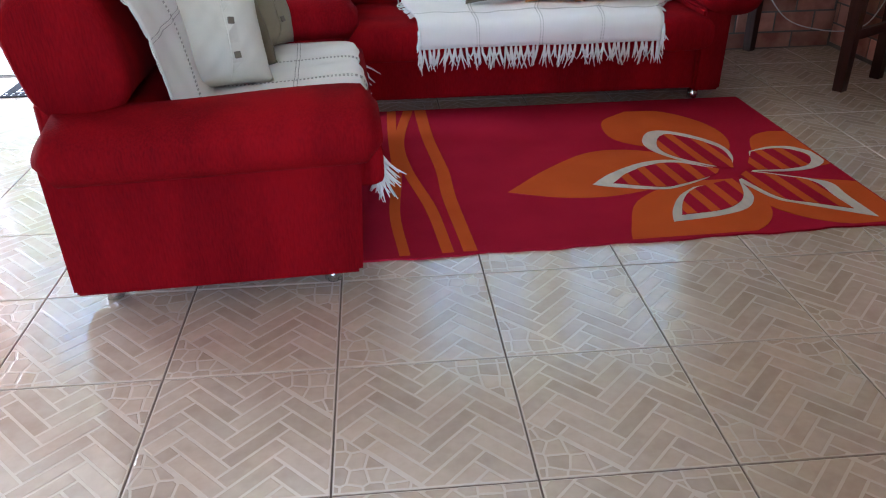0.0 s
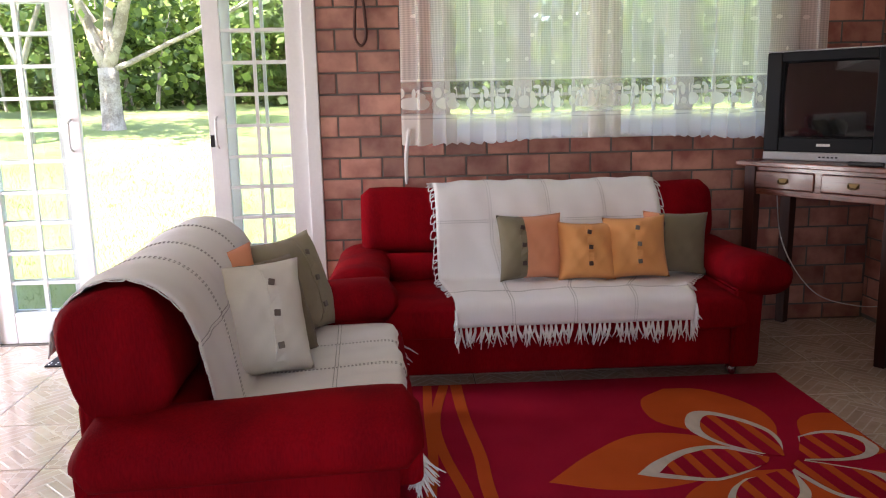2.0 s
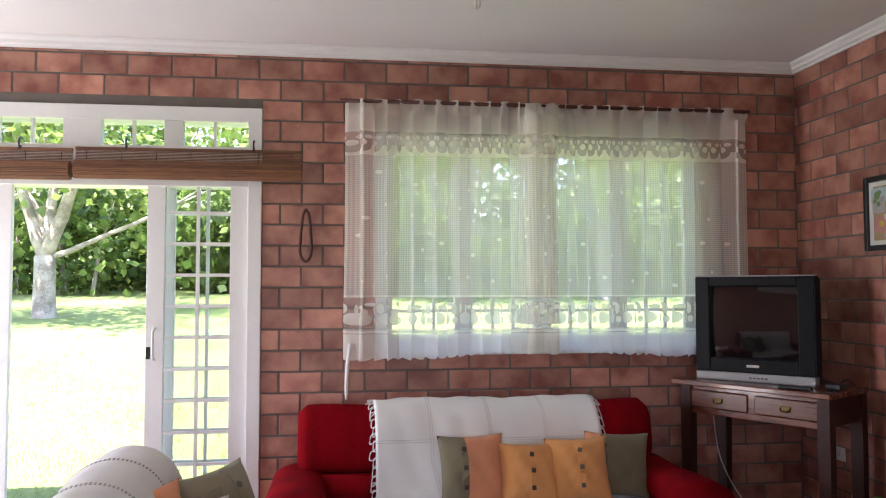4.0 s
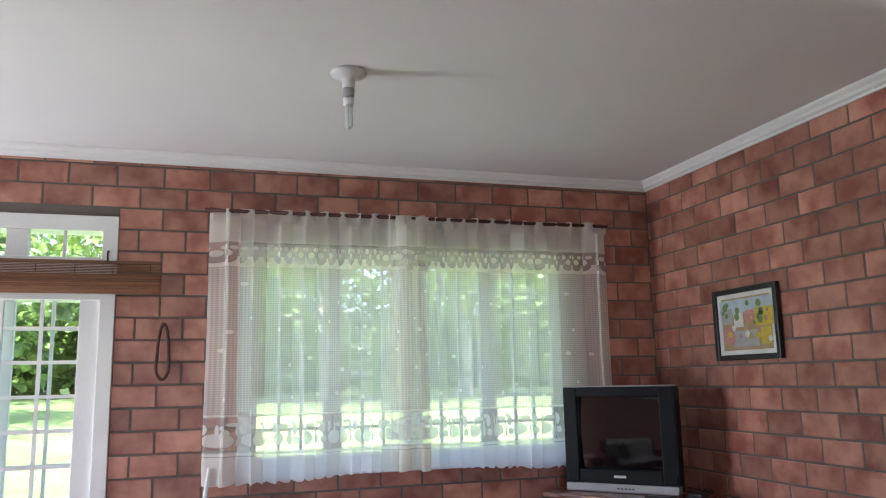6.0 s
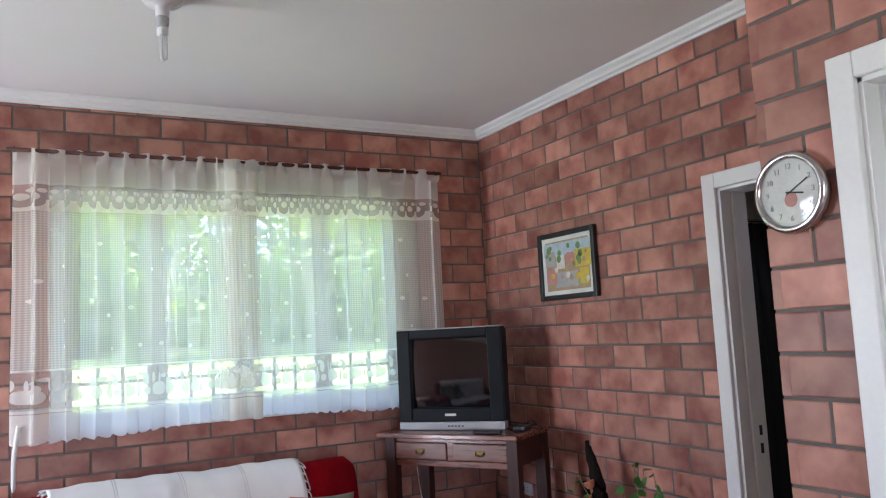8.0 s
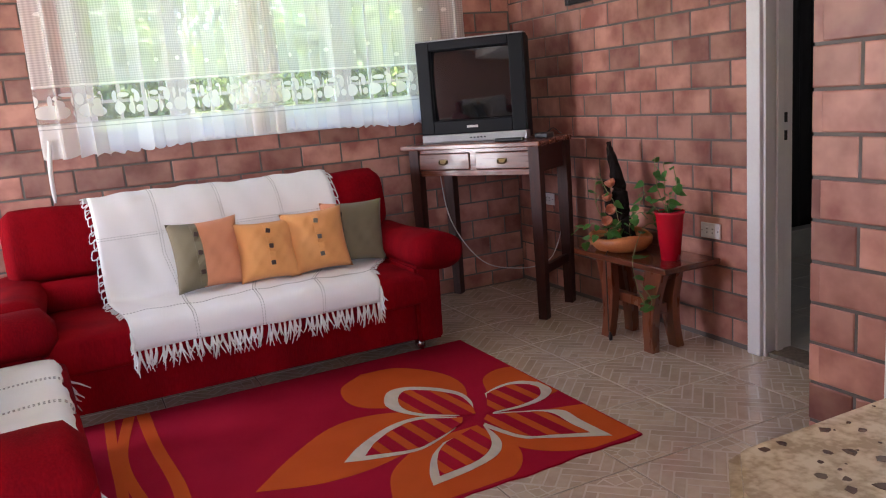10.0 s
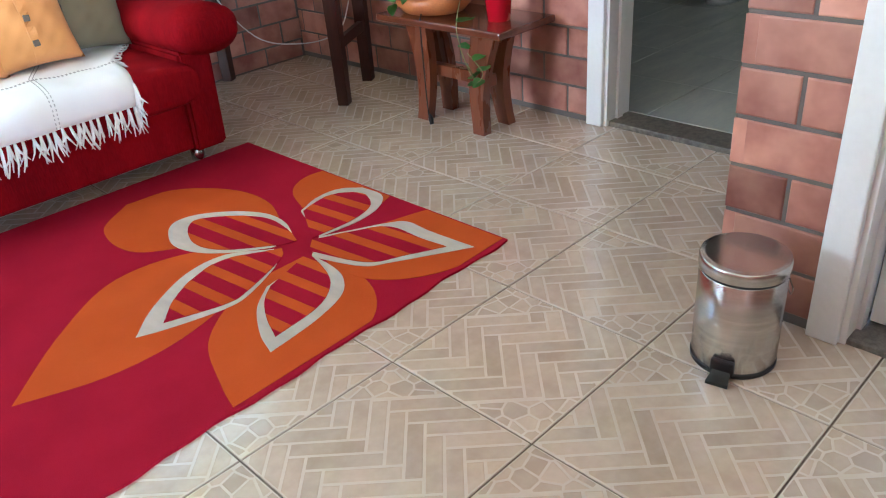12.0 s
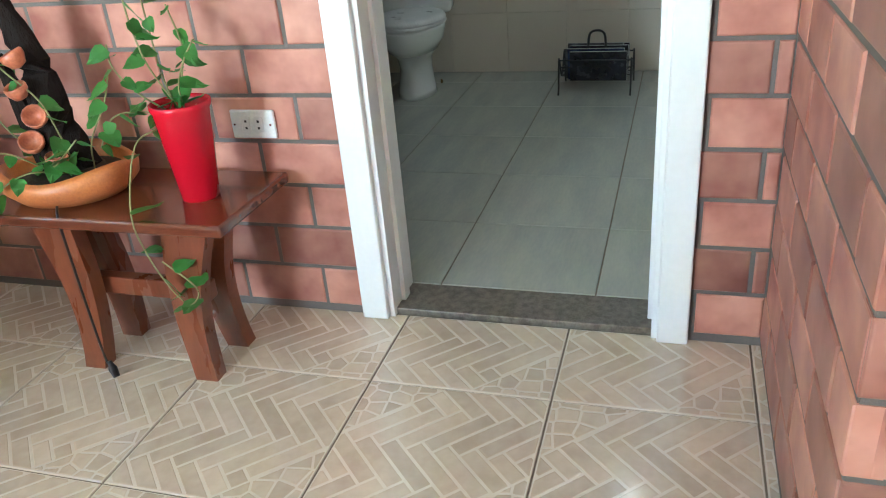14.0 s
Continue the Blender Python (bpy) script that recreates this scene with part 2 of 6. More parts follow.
WOOD_Y = mat("varnished red-brown bench board", (0.16, 0.045, 0.02), 0.2, col2=(0.09, 0.024, 0.012), scale=5, fine=50, bump=0.03, stretch=(8, 1, 8), coat=0.6, amount=0.6)
WOOD_V = mat("varnished red-brown wood, upright grain", (0.20, 0.058, 0.024), 0.28, col2=(0.12, 0.032, 0.014), scale=4, fine=30, bump=0.03, stretch=(4, 4, 0.8), coat=0.4, amount=0.5)
WOOD_D = mat("dark stained wood", (0.055, 0.017, 0.011), 0.45, col2=(0.028, 0.009, 0.006), scale=7, fine=60, bump=0.06, stretch=(8, 8, 1), spec=0.3)
BAMBOO = mat("brown bamboo slats", (0.24, 0.11, 0.05), 0.6, col2=(0.13, 0.055, 0.026), scale=10, fine=90, bump=0.2, stretch=(1, 6, 6), piece=0.25)
BRASS = mat("aged brass", (0.16, 0.105, 0.04), 0.45, metal=0.9, bump=0.1)
IRON = mat("rusty dark iron", (0.09, 0.03, 0.02), 0.7, bump=0.2)
TERRA = mat("burnished clay", (0.55, 0.19, 0.05), 0.45, col2=(0.36, 0.11, 0.035), scale=9, bump=0.15, amount=0.7)
POT_RED = mat("glossy red plastic pot", (0.55, 0.004, 0.02), 0.25, col2=(0.5, 0.004, 0.018), bump=0.02)
SOIL = mat("dark potting soil", (0.045, 0.03, 0.02), 0.95, fine=60, bump=0.8)
BARK_D = mat("charred driftwood", (0.014, 0.009, 0.007), 0.9, spec=0.15, scale=12, fine=70, bump=0.8, stretch=(3, 3, 0.6))
IVY = leaf_mat("ivy leaf", (0.10, 0.30, 0.06), (0.05, 0.17, 0.03), 0.35)
STEM = mat("pale green stem", (0.25, 0.24, 0.09), 0.6, bump=0)
CORK = mat("pale cork", (0.6, 0.45, 0.3), 0.8)
GLASS = glass_mat()
SHEER = sheer_mat()
TV_GREY = mat("silver grey plastic", (0.42, 0.42, 0.43), 0.35, metal=0.2, bump=0.02)
TV_BLACK = mat("charcoal television plastic", (0.009, 0.010, 0.012), 0.45, bump=0.04, spec=0.15)
TV_GLASS = mat("dark tube glass", (0.008, 0.009, 0.01), 0.05, bump=0, spec=0.7, rvar=0.01, coat=0.5)
PORCELAIN = mat("white porcelain", (0.78, 0.79, 0.77), 0.1, col2=(0.75, 0.76, 0.74), bump=0, coat=0.4, rvar=0.02)
PLASTIC_W = mat("white switch plastic", (0.8, 0.8, 0.78), 0.3, bump=0.01)
CABLE_W = mat("white cable", (0.7, 0.68, 0.66), 0.5, bump=0)
PAPER = mat("off-white paper", (0.75, 0.74, 0.70), 0.7, bump=0.02)
PINK = mat("dusty grey-red bars", (0.3, 0.3, 0.32), 0.6, bump=0)
MAT_BLACK = mat("black coir", (0.02, 0.02, 0.024), 0.95, fine=300, bump=0.6)


def cloth(name, col):
    return mat(name, col, 0.9, col2=tuple(c * 0.85 for c in col), scale=7, fine=380, bump=0.35, sheen=0.12, spec=0.15)


C_ORANGE, C_PEACH = cloth("orange cotton", (0.80, 0.37, 0.13)), cloth("peach cotton", (0.76, 0.32, 0.17))
C_OLIVE, C_KHAKI, C_CREAM = cloth("olive cotton", (0.20, 0.17, 0.105)), cloth("khaki cotton", (0.31, 0.27, 0.18)), cloth("cream cotton", (0.72, 0.69, 0.60))
COCO = mat("dark coconut button", (0.06, 0.03, 0.02), 0.4, bump=0.05)
COCO_G = mat("grey-brown horn button", (0.16, 0.13, 0.10), 0.4, bump=0.05)
GRASS = mat("sunlit lawn", (0.20, 0.25, 0.085), 0.9, col2=(0.14, 0.19, 0.05), scale=0.8, fine=14, bump=0.5, amount=0.9)
BLADE = leaf_mat("grass blade", (0.20, 0.28, 0.075), (0.13, 0.21, 0.04), 0.8)
# one foliage in two colours: A has the sunlight painted in, B the shade
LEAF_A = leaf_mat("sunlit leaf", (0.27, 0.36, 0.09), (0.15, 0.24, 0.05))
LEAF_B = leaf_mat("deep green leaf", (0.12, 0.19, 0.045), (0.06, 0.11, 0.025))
TRUNK = mat("pale lichened bark", (0.42, 0.37, 0.31), 0.95, col2=(0.2, 0.165, 0.13), scale=3.5, fine=30, bump=0.9, amount=1.0)

# ---------- mesh helpers ----------


def part(name, bm, material, parent=None, label="", smooth=False, m=None):
    me = bpy.data.meshes.new(name)
    bmesh.ops.recalc_face_normals(bm, faces=bm.faces)
    bm.to_mesh(me)
    bm.free()
    return place(name, me, material, parent, label, smooth, m)


def place(name, me, material, parent=None, label="", smooth=False, m=None):
    if material is not None and not me.materials:
        me.materials.append(material)
    if smooth:
        me.polygons.foreach_set("use_smooth", [True] * len(me.polygons))
    ob = new(name, me)
    if parent is not None:
        ob.parent = parent
    if m is not None:
        ob.matrix_basis = m
    if label:
        ob["label"] = label
    return ob


def thing(name, m, label, category, group="", kind=""):
    ob = new(name)
    ob.empty_display_size = 0.1
    ob.matrix_basis = m
    return tagged(ob, label, category, group, kind)


def box(x0, x1, y0, y1, z0, z1, bevel=0.0, seg=2, bm=None):
    own = bmesh.new()
    bmesh.ops.create_cube(own, size=1, matrix=Matrix.LocRotScale(((x0 + x1) / 2, (y0 + y1) / 2, (z0 + z1) / 2), None, (abs(x1 - x0), abs(y1 - y0), abs(z1 - z0))))
    if bevel:
        bmesh.ops.bevel(own, geom=own.edges[:], offset=bevel, segments=seg, affect="EDGES", profile=0.5)
    if bm is None:
        return own
    join(bm, own)
    return bm


def join(bm, other):
    me = bpy.data.meshes.new("tmp")
    other.to_mesh(me)
    other.free()
    bm.from_mesh(me)
    bpy.data.meshes.remove(me)
    return bm


def loft(rings, cap=True, closed=True, bm=None):
    """Skin rings (equal-length lists of points) one to the next."""
    bm = bm or bmesh.new()
    vs = [[bm.verts.new(p) for p in r] for r in rings]
    n = len(rings[0])
    for a, b in zip(vs, vs[1:]):
        for i in range(n if closed else n - 1):
            j = (i + 1) % n
            bm.faces.new((a[i], a[j], b[j], b[i]))
    if cap and closed:
        bm.faces.new(vs[0][::-1])
        bm.faces.new(vs[-1])
    return bm


def lathe(profile, n=24, cap=True):
    return loft([[(r * math.cos(2 * math.pi * i / n), r * math.sin(2 * math.pi * i / n), z) for i in range(n)] for r, z in profile], cap)


def tube(pts, radii, n=8, bm=None, cap=True):
    pts = [Vector(p) for p in pts]
    if isinstance(radii, (int, float)):
        radii = [radii] * len(pts)
    rings, up = [], Vector((0.13, 0.21, 0.97))
    for i, p in enumerate(pts):
        d = (pts[min(i + 1, len(pts) - 1)] - pts[max(i - 1, 0)]).normalized()
        a = d.cross(up)
        a = a.normalized() if a.length > 1e-3 else Vector((1, 0, 0))
        b = d.cross(a).normalized()
        rings.append([p + (a * math.cos(2 * math.pi * k / n) + b * math.sin(2 * math.pi * k / n)) * radii[i] for k in range(n)])
    return loft(rings, cap, True, bm)


def smooth_path(pts, n=8):
    """Catmull-Rom through a few points."""
    P = [Vector(p) for p in pts]
    P = [P[0] * 2 - P[1]] + P + [P[-1] * 2 - P[-2]]
    out = []
    for i in range(1, len(P) - 2):
        for k in range(n):
            t = k / n
            a, b, c, d = P[i - 1:i + 3]
            out.append(0.5 * ((2 * b) + (c - a) * t + (2 * a - 5 * b + 4 * c - d) * t * t + (3 * b - a - 3 * c + d) * t ** 3))
    return out + [P[-2]]


def plate(poly, z0, z1, bm=None):
    """A flat prism over a polygon in x, y."""
    return loft([[(p[0], p[1], z) for p in poly] for z in (z0, z1)], True, True, bm)


def clip(poly, n, d):
    """The part of a polygon where n . p <= d."""
    out = []
    for i, p in enumerate(poly):
        q = poly[(i + 1) % len(poly)]
        a, b = n[0] * p[0] + n[1] * p[1] - d, n[0] * q[0] + n[1] * q[1] - d
        if a <= 0:
            out.append(p)
        if (a < 0 < b) or (b < 0 < a):
            t = a / (a - b)
            out.append((p[0] + (q[0] - p[0]) * t, p[1] + (q[1] - p[1]) * t))
    return out


def super_ring(cx, cz, rx, rz, n=28, e=2.6, y=0.0, tilt=0.0):
    """A rounded section in x, z at the depth y."""
    out = []
    for i in range(n):
        a = 2 * math.pi * i / n
        c, s = math.cos(a), math.sin(a)
        u, v = rx * math.copysign(abs(c) ** (2 / e), c), rz * math.copysign(abs(s) ** (2 / e), s)
        out.append((cx + u * math.cos(tilt) - v * math.sin(tilt), y, cz + u * math.sin(tilt) + v * math.cos(tilt)))
    return out


# ---------- the room ----------
FRONT, RIGHT, LEFT, BACK, TOP = 4.848, 2.957, -3.4, -3.3, 3.008
PILLAR_X, RETURN_Y, DROP = 2.06, 1.777, 2.66
T = 0.16
DOOR = (-2.47, -0.404, 0.0, 2.628)
WIN = (0.26, 2.32, 1.19, 2.5)
BDOOR = (2.018, 2.75, 0.0, 2.21)     # the hole of the bathroom door: y0, y1, z0, z1
KDOOR = (0.68, 1.449, 0.0, 2.22)
CW, CH, JOINT = 0.25, 0.123, 0.0105


def wall_core(name, holes, u0, u1, h, to_world, label):
    """A mortar wall with real holes, made of upright strips; to_world maps (u, depth, z)."""
    wall = thing(name, Matrix(), label, "wall", kind="structure")
    cuts = sorted({u0, u1, *[v for k in holes for v in k[:2]]})
    bm = bmesh.new()
    for a, b in zip(cuts, cuts[1:]):
        spans, mid = [(0.0, h)], (a + b) / 2
        for x0, x1, z0, z1 in holes:
            if x0 < mid < x1:
                spans = [s for lo, hi in spans for s in ((lo, min(hi, z0)), (max(lo, z1), hi)) if s[1] - s[0] > 1e-4]
        for lo, hi in spans:
            vs = [bm.verts.new(to_world(u, d, z)) for u in (a, b) for d in (0.004, T) for z in (lo, hi)]
            for f in ((0, 1, 3, 2), (4, 6, 7, 5), (0, 4, 5, 1), (2, 3, 7, 6), (0, 2, 6, 4), (1, 5, 7, 3)):
                bm.faces.new([vs[i] for i in f])
    part("mortar", bm, MORTAR, wall)
    return wall


BRICK_MESH = {}


def brick_mesh(w, h):
    key = (round(w, 3), round(h, 3))
    if key not in BRICK_MESH:
        c = 0.005
        rings = [[(x * (w / 2 - i), y, z * (h / 2 - i)) for x, z in ((-1, -1), (1, -1), (1, 1), (-1, 1))] for i, y in ((0, 0.05), (0, 0.0035), (c * 0.45, 0.0008), (c, 0.0))]
        bm = loft(rings)
        me = bpy.data.meshes.new("brick")
        bmesh.ops.recalc_face_normals(bm, faces=bm.faces)
        bm.to_mesh(me)
        bm.free()
        me.materials.append(BRICK)
        BRICK_MESH[key] = me
    return BRICK_MESH[key]


def lay_bricks(wall, holes, u0, u1, h, pose_of, shift, rank, Z0, limit=300):
    """Running bond. pose_of(u, z) places a brick; the lowest rank gets objects of its own, the rest is joined."""
    rnd, todo = random.Random(len(wall.name) * 7 + 3), []
    rows = int((h - Z0) / CH) + 2
    for r in range(-1, rows):
        za, zb = max(0.004, Z0 + r * CH + JOINT / 2), min(h - 0.002, Z0 + (r + 1) * CH - JOINT / 2)
        if zb - za < 0.02:
            continue
        k = math.floor((u0 - shift) / CW) - 1
        while shift + k * CW < u1:
            a, b = shift + (k + (r % 2) * 0.5) * CW + JOINT / 2, shift + (k + 1 + (r % 2) * 0.5) * CW - JOINT / 2
            k += 1
            spans = [(max(a, u0), min(b, u1))]
            for x0, x1, z0, z1 in holes:
                if (za + zb) / 2 > z0 and (za + zb) / 2 < z1:
                    spans = [s for lo, hi in spans for s in ((lo, min(hi, x0)), (max(lo, x1), hi))]
            for lo, hi in spans:
                if hi - lo > 0.02:
                    todo.append(((lo + hi) / 2, (za + zb) / 2, hi - lo, zb - za, rnd.uniform(-0.0015, 0.0012), rnd.uniform(-0.5, 0.5)))
    todo.sort(key=lambda q: rank(q[0], q[1]))
    rest = bmesh.new()
    for i, (u, z, w, hh, out, tw) in enumerate(todo):
        m = pose_of(u, z) @ Matrix.Translation((0, out, 0)) @ Matrix.Rotation(radians(tw * 0.5), 4, "Z")
        me = brick_mesh(w, hh)
        if i < limit:
            place("brick", me, None, wall, m=m)
        else:
            n = len(rest.verts)
            rest.from_mesh(me)
            rest.verts.ensure_lookup_table()
            bmesh.ops.transform(rest, matrix=m, verts=rest.verts[n:])
    if len(rest.verts):
        ob = part("bricks", rest, BRICK_REST, wall)
        ob["kind"] = "stuff"


BRICK_REST = mat("brick clay of the far courses", (0.48, 0.235, 0.172), 0.42, col2=(0.25, 0.085, 0.062), scale=5.0, fine=11, bump=0.08, amount=0.75, island=0.30, spec=0.4, rvar=0.15)


def plain_wall(name, x0, x1, y0, y1, z0, z1, material, label):
    return tagged(part(name, box(x0, x1, y0, y1, z0, z1), material), label, "wall", kind="structure")


front_holes = [DOOR, WIN]
wall_front = wall_core("wall_north", front_holes, LEFT, RIGHT + T, TOP, lambda u, d, z: (u, FRONT + d, z), "exposed red clay brick wall with grey joints")
right_holes = [BDOOR]
wall_right = wall_core("wall_east", right_holes, RETURN_Y - T, FRONT + 0.003, TOP, lambda u, d, z: (RIGHT + d, u, z), "exposed red clay brick wall beside the bathroom door")
wall_return = wall_core("wall_return", [], PILLAR_X + 0.006, RIGHT + 0.003, TOP, lambda u, d, z: (u, RETURN_Y - d, z), "short red brick wall turning towards the bathroom door")
wall_kitchen = wall_core("wall_kitchen", [KDOOR], BACK, RETURN_Y - 0.006, TOP, lambda u, d, z: (PILLAR_X + d, u, z), "red brick wall end with a white door frame")
plain_wall("wall_west_a", LEFT - T, LEFT, BACK - T, 3.7, 0, TOP, CLAY_WALL, "plain red clay side wall")
plain_wall("wall_west_b", LEFT - T, LEFT, 4.7, FRONT + T, 0, TOP, CLAY_WALL, "plain red clay side wall")
# unseen opening, added only to hold the side fill lamp
plain_wall("wall_west_c", LEFT - T, LEFT, 3.7, 4.7, 0, 0.24, CLAY_WALL, "plain red clay wall under the added side opening")
plain_wall("wall_west_d", LEFT - T, LEFT, 3.7, 4.7, 2.26, TOP, CLAY_WALL, "plain red clay wall over the added side opening")
plain_wall("wall_south_a", LEFT, -1.6, BACK - T, BACK, 0, TOP, CLAY_WALL, "plain red clay kitchen wall")
plain_wall("wall_south_b", 0.8, PILLAR_X + 2.6, BACK - T, BACK, 0, TOP, CLAY_WALL, "plain red clay kitchen wall")
plain_wall("wall_south_c", -1.6, 0.8, BACK - T, BACK, 0, 0.9, CLAY_WALL, "plain red clay wall under the kitchen window")
plain_wall("wall_south_d", -1.6, 0.8, BACK - T, BACK, 2.3, TOP, CLAY_WALL, "plain red clay wall over the kitchen window")
plain_wall("wall_far_room", PILLAR_X + 2.6, PILLAR_X + 2.6 + T, BACK - T, RETURN_Y - T - 0.1, 0, TOP, PLASTER, "plain wall of the next room")
# bathroom shell
BX, BY0, BY1 = 5.59, 1.95, 4.75
plain_wall("wall_bath_east", BX, BX + T, BY0 - T, BY1 + T, 0, TOP, BATHWALL, "cream tiled bathroom wall")
plain_wall("wall_bath_south", RIGHT + T + 0.003, BX, BY0 - T, BY0, 0, TOP, BATHWALL, "cream tiled bathroom wall")
plain_wall("wall_bath_north", RIGHT + T + 0.003, BX, BY1, BY1 + T, 0, TOP, BATHWALL, "cream tiled bathroom wall")

ceil = tagged(part("ceiling", box(LEFT - T, BX + T, RETURN_Y - 0.001, FRONT + T, TOP, TOP + 0.12), CEIL), "smooth matt white painted ceiling", "ceiling", kind="structure")
bm = box(LEFT - T, PILLAR_X + 2.6 + T, BACK - T, RETURN_Y, DROP, TOP + 0.1)
tagged(part("ceiling_lowered", bm, CEIL), "lower white ceiling over the kitchen side", "ceiling", kind="structure")
bm = box(LEFT - 0.7, BX + 0.8, BACK - 0.8, FRONT + 0.75, TOP + 0.125, TOP + 0.3)
tagged(part("roof_slab", bm, PLASTER), "plain roof slab with a short overhang", "roof", kind="structure")


def crown(name, p, q, out):
    """A stepped white moulding under the ceiling from p to q; out: the way into the room."""
    prof = [(0, 0), (0.012, 0), (0.016, 0.012), (0.03, 0.02), (0.034, 0.036), (0.05, 0.05), (0.056, 0.064), (0, 0.064)]
    rings = [[(e[0] + out[0] * a, e[1] + out[1] * a, TOP - 0.064 - 0.001 + b) for a, b in prof] for e in (p, q)]
    return tagged(part(name, loft(rings), WHITE), "white stepped cornice under the ceiling", "cornice", kind="structure")


crown("trim_north", (LEFT, FRONT - 0.002), (RIGHT, FRONT - 0.002), (0, -1))
crown("trim_east", (RIGHT - 0.002, RETURN_Y), (RIGHT - 0.002, FRONT), (-1, 0))
bm = box(PILLAR_X - 0.012, PILLAR_X + 0.05, BACK, RETURN_Y + 0.012, DROP - 0.035, DROP - 0.001, 0.004)
tagged(part("trim_kitchen", bm, WHITE), "thin white board under the lower ceiling", "trim", kind="structure")

# floor base; tiles are laid at the end of the file
floor = tagged(part("floor", box(LEFT - T, RIGHT + 0.012, BACK - T, FRONT + T, -0.12, -0.004), GROUT), "beige glazed floor tiles with stone-paving relief", "floor", kind="structure")
bath_floor = tagged(part("floor_bath", box(RIGHT + T, BX + T, BY0 - T, BY1 + T, -0.12, 0.016), GROUT), "pale grey glazed bathroom floor tiles", "floor", kind="structure")
tagged(part("floor_next_room", box(PILLAR_X + T, PILLAR_X + 2.6 + T, BACK - T, RETURN_Y - T, -0.12, 0.0), BATHTILE), "plain tiled floor of the next room", "floor", kind="structure")
th = tagged(part("threshold_bath", box(RIGHT + 0.014, RIGHT + T, BDOOR[0] + 0.002, BDOOR[1] - 0.002, -0.1, 0.019, 0.003), GRANITE_D), "dark granite threshold strip under the bathroom door", "threshold", kind="structure")
tagged(part("threshold_kitchen", box(PILLAR_X + 0.002, PILLAR_X + T, KDOOR[0] + 0.002, KDOOR[1] - 0.002, -0.1, 0.014, 0.003), GRANITE_D), "dark granite threshold strip", "threshold", kind="structure")
tagged(part("threshold_garden", box(DOOR[0], DOOR[1], FRONT - 0.01, FRONT + T + 0.15, -0.12, 0.006, 0.004), GRANITE_D), "granite sill under the garden door", "threshold", kind="structure")


def door_frame(name, hole, base, label):
    """White lining and casing round a hole in a wall that faces -x."""
    y0, y1, _, z1 = hole
    ob = thing(name, Matrix(), label, "door frame", kind="structure")
    for n, (a, b) in (("jamb", (y0 - 0.001, y0 + 0.018)), ("jamb", (y1 - 0.018, y1 + 0.001))):
        part(n, box(base - 0.004, base + T + 0.004, a, b, 0.0, z1, 0.002), WHITE, ob)
    part("head", box(base - 0.004, base + T + 0.004, y0, y1, z1 - 0.018, z1 + 0.001, 0.002), WHITE, ob)
    part("stop", box(base + 0.06, base + 0.1, y0 + 0.017, y0 + 0.03, 0.0, z1 - 0.018, 0.002), WHITE, ob)
    part("stop", box(base + 0.06, base + 0.1, y1 - 0.03, y1 - 0.017, 0.0, z1 - 0.018, 0.002), WHITE, ob)
    for a, b in ((y0 - 0.072, y0 + 0.004), (y1 - 0.004, y1 + 0.072)):
        part("casing", box(base - 0.024, base - 0.0005, a, b, 0.001, z1 + 0.068, 0.005), WHITE, ob)
    part("casing", box(base - 0.0238, base - 0.0006, y0 + 0.0045, y1 - 0.0045, z1 - 0.004, z1 + 0.068, 0.005), WHITE, ob)
    return ob


d1 = door_frame("door_1", BDOOR, RIGHT, "white painted door frame of the bathroom")
for z in (1.02, 1.10):
    part("strike_plate", box(RIGHT + 0.105, RIGHT + 0.13, BDOOR[1] - 0.0205, BDOOR[1] - 0.0175, z - 0.022, z + 0.022), BLACK, d1, "dark metal latch plate")
d2 = door_frame("door_2", KDOOR, PILLAR_X, "white painted door frame of the next room")
leaf = part("door_leaf", box(PILLAR_X + 0.105, PILLAR_X + 0.14, KDOOR[0] + 0.04, KDOOR[1] - 0.032, 0.02, 2.1, 0.003), WHITE, d2, "white painted closed door leaf")

# ---------- garden door, window ----------


def glazed_leaf(name, parent, x0, x1, z0, z1, y, stile, rail_b, rail_t, cols, rows, depth=0.035, bar=0.018):
    """A white leaf with small panes: stiles, rails, glazing bars, panes."""
    ob = part(name, box(x0, x0 + stile, y, y + depth, z0, z1, 0.003), WHITE, parent)
    part("stile", box(x1 - stile, x1, y, y + depth, z0, z1, 0.003), WHITE, ob)
    part("rail", box(x0 + stile, x1 - stile, y + 0.002, y + depth - 0.002, z0, z0 + rail_b, 0.002), WHITE, ob)
    part("rail", box(x0 + stile, x1 - stile, y + 0.002, y + depth - 0.002, z1 - rail_t, z1, 0.002), WHITE, ob)
    ix0, ix1, iz0, iz1 = x0 + stile, x1 - stile, z0 + rail_b, z1 - rail_t
    for i in range(1, cols):
        x = ix0 + (ix1 - ix0) * i / cols
        part("glazing_bar", box(x - bar / 2, x + bar / 2, y + 0.006, y + depth - 0.006, iz0, iz1), WHITE, ob)
    for j in range(1, rows):
        z = iz0 + (iz1 - iz0) * j / rows
        part("glazing_bar", box(ix0, ix1, y + 0.008, y + depth - 0.008, z - bar / 2, z + bar / 2), WHITE, ob)
    g = part("pane", box(ix0, ix1, y + depth / 2 - 0.002, y + depth / 2 + 0.002, iz0, iz1), GLASS, ob, "clear glass")
    g.visible_shadow = False
    return ob


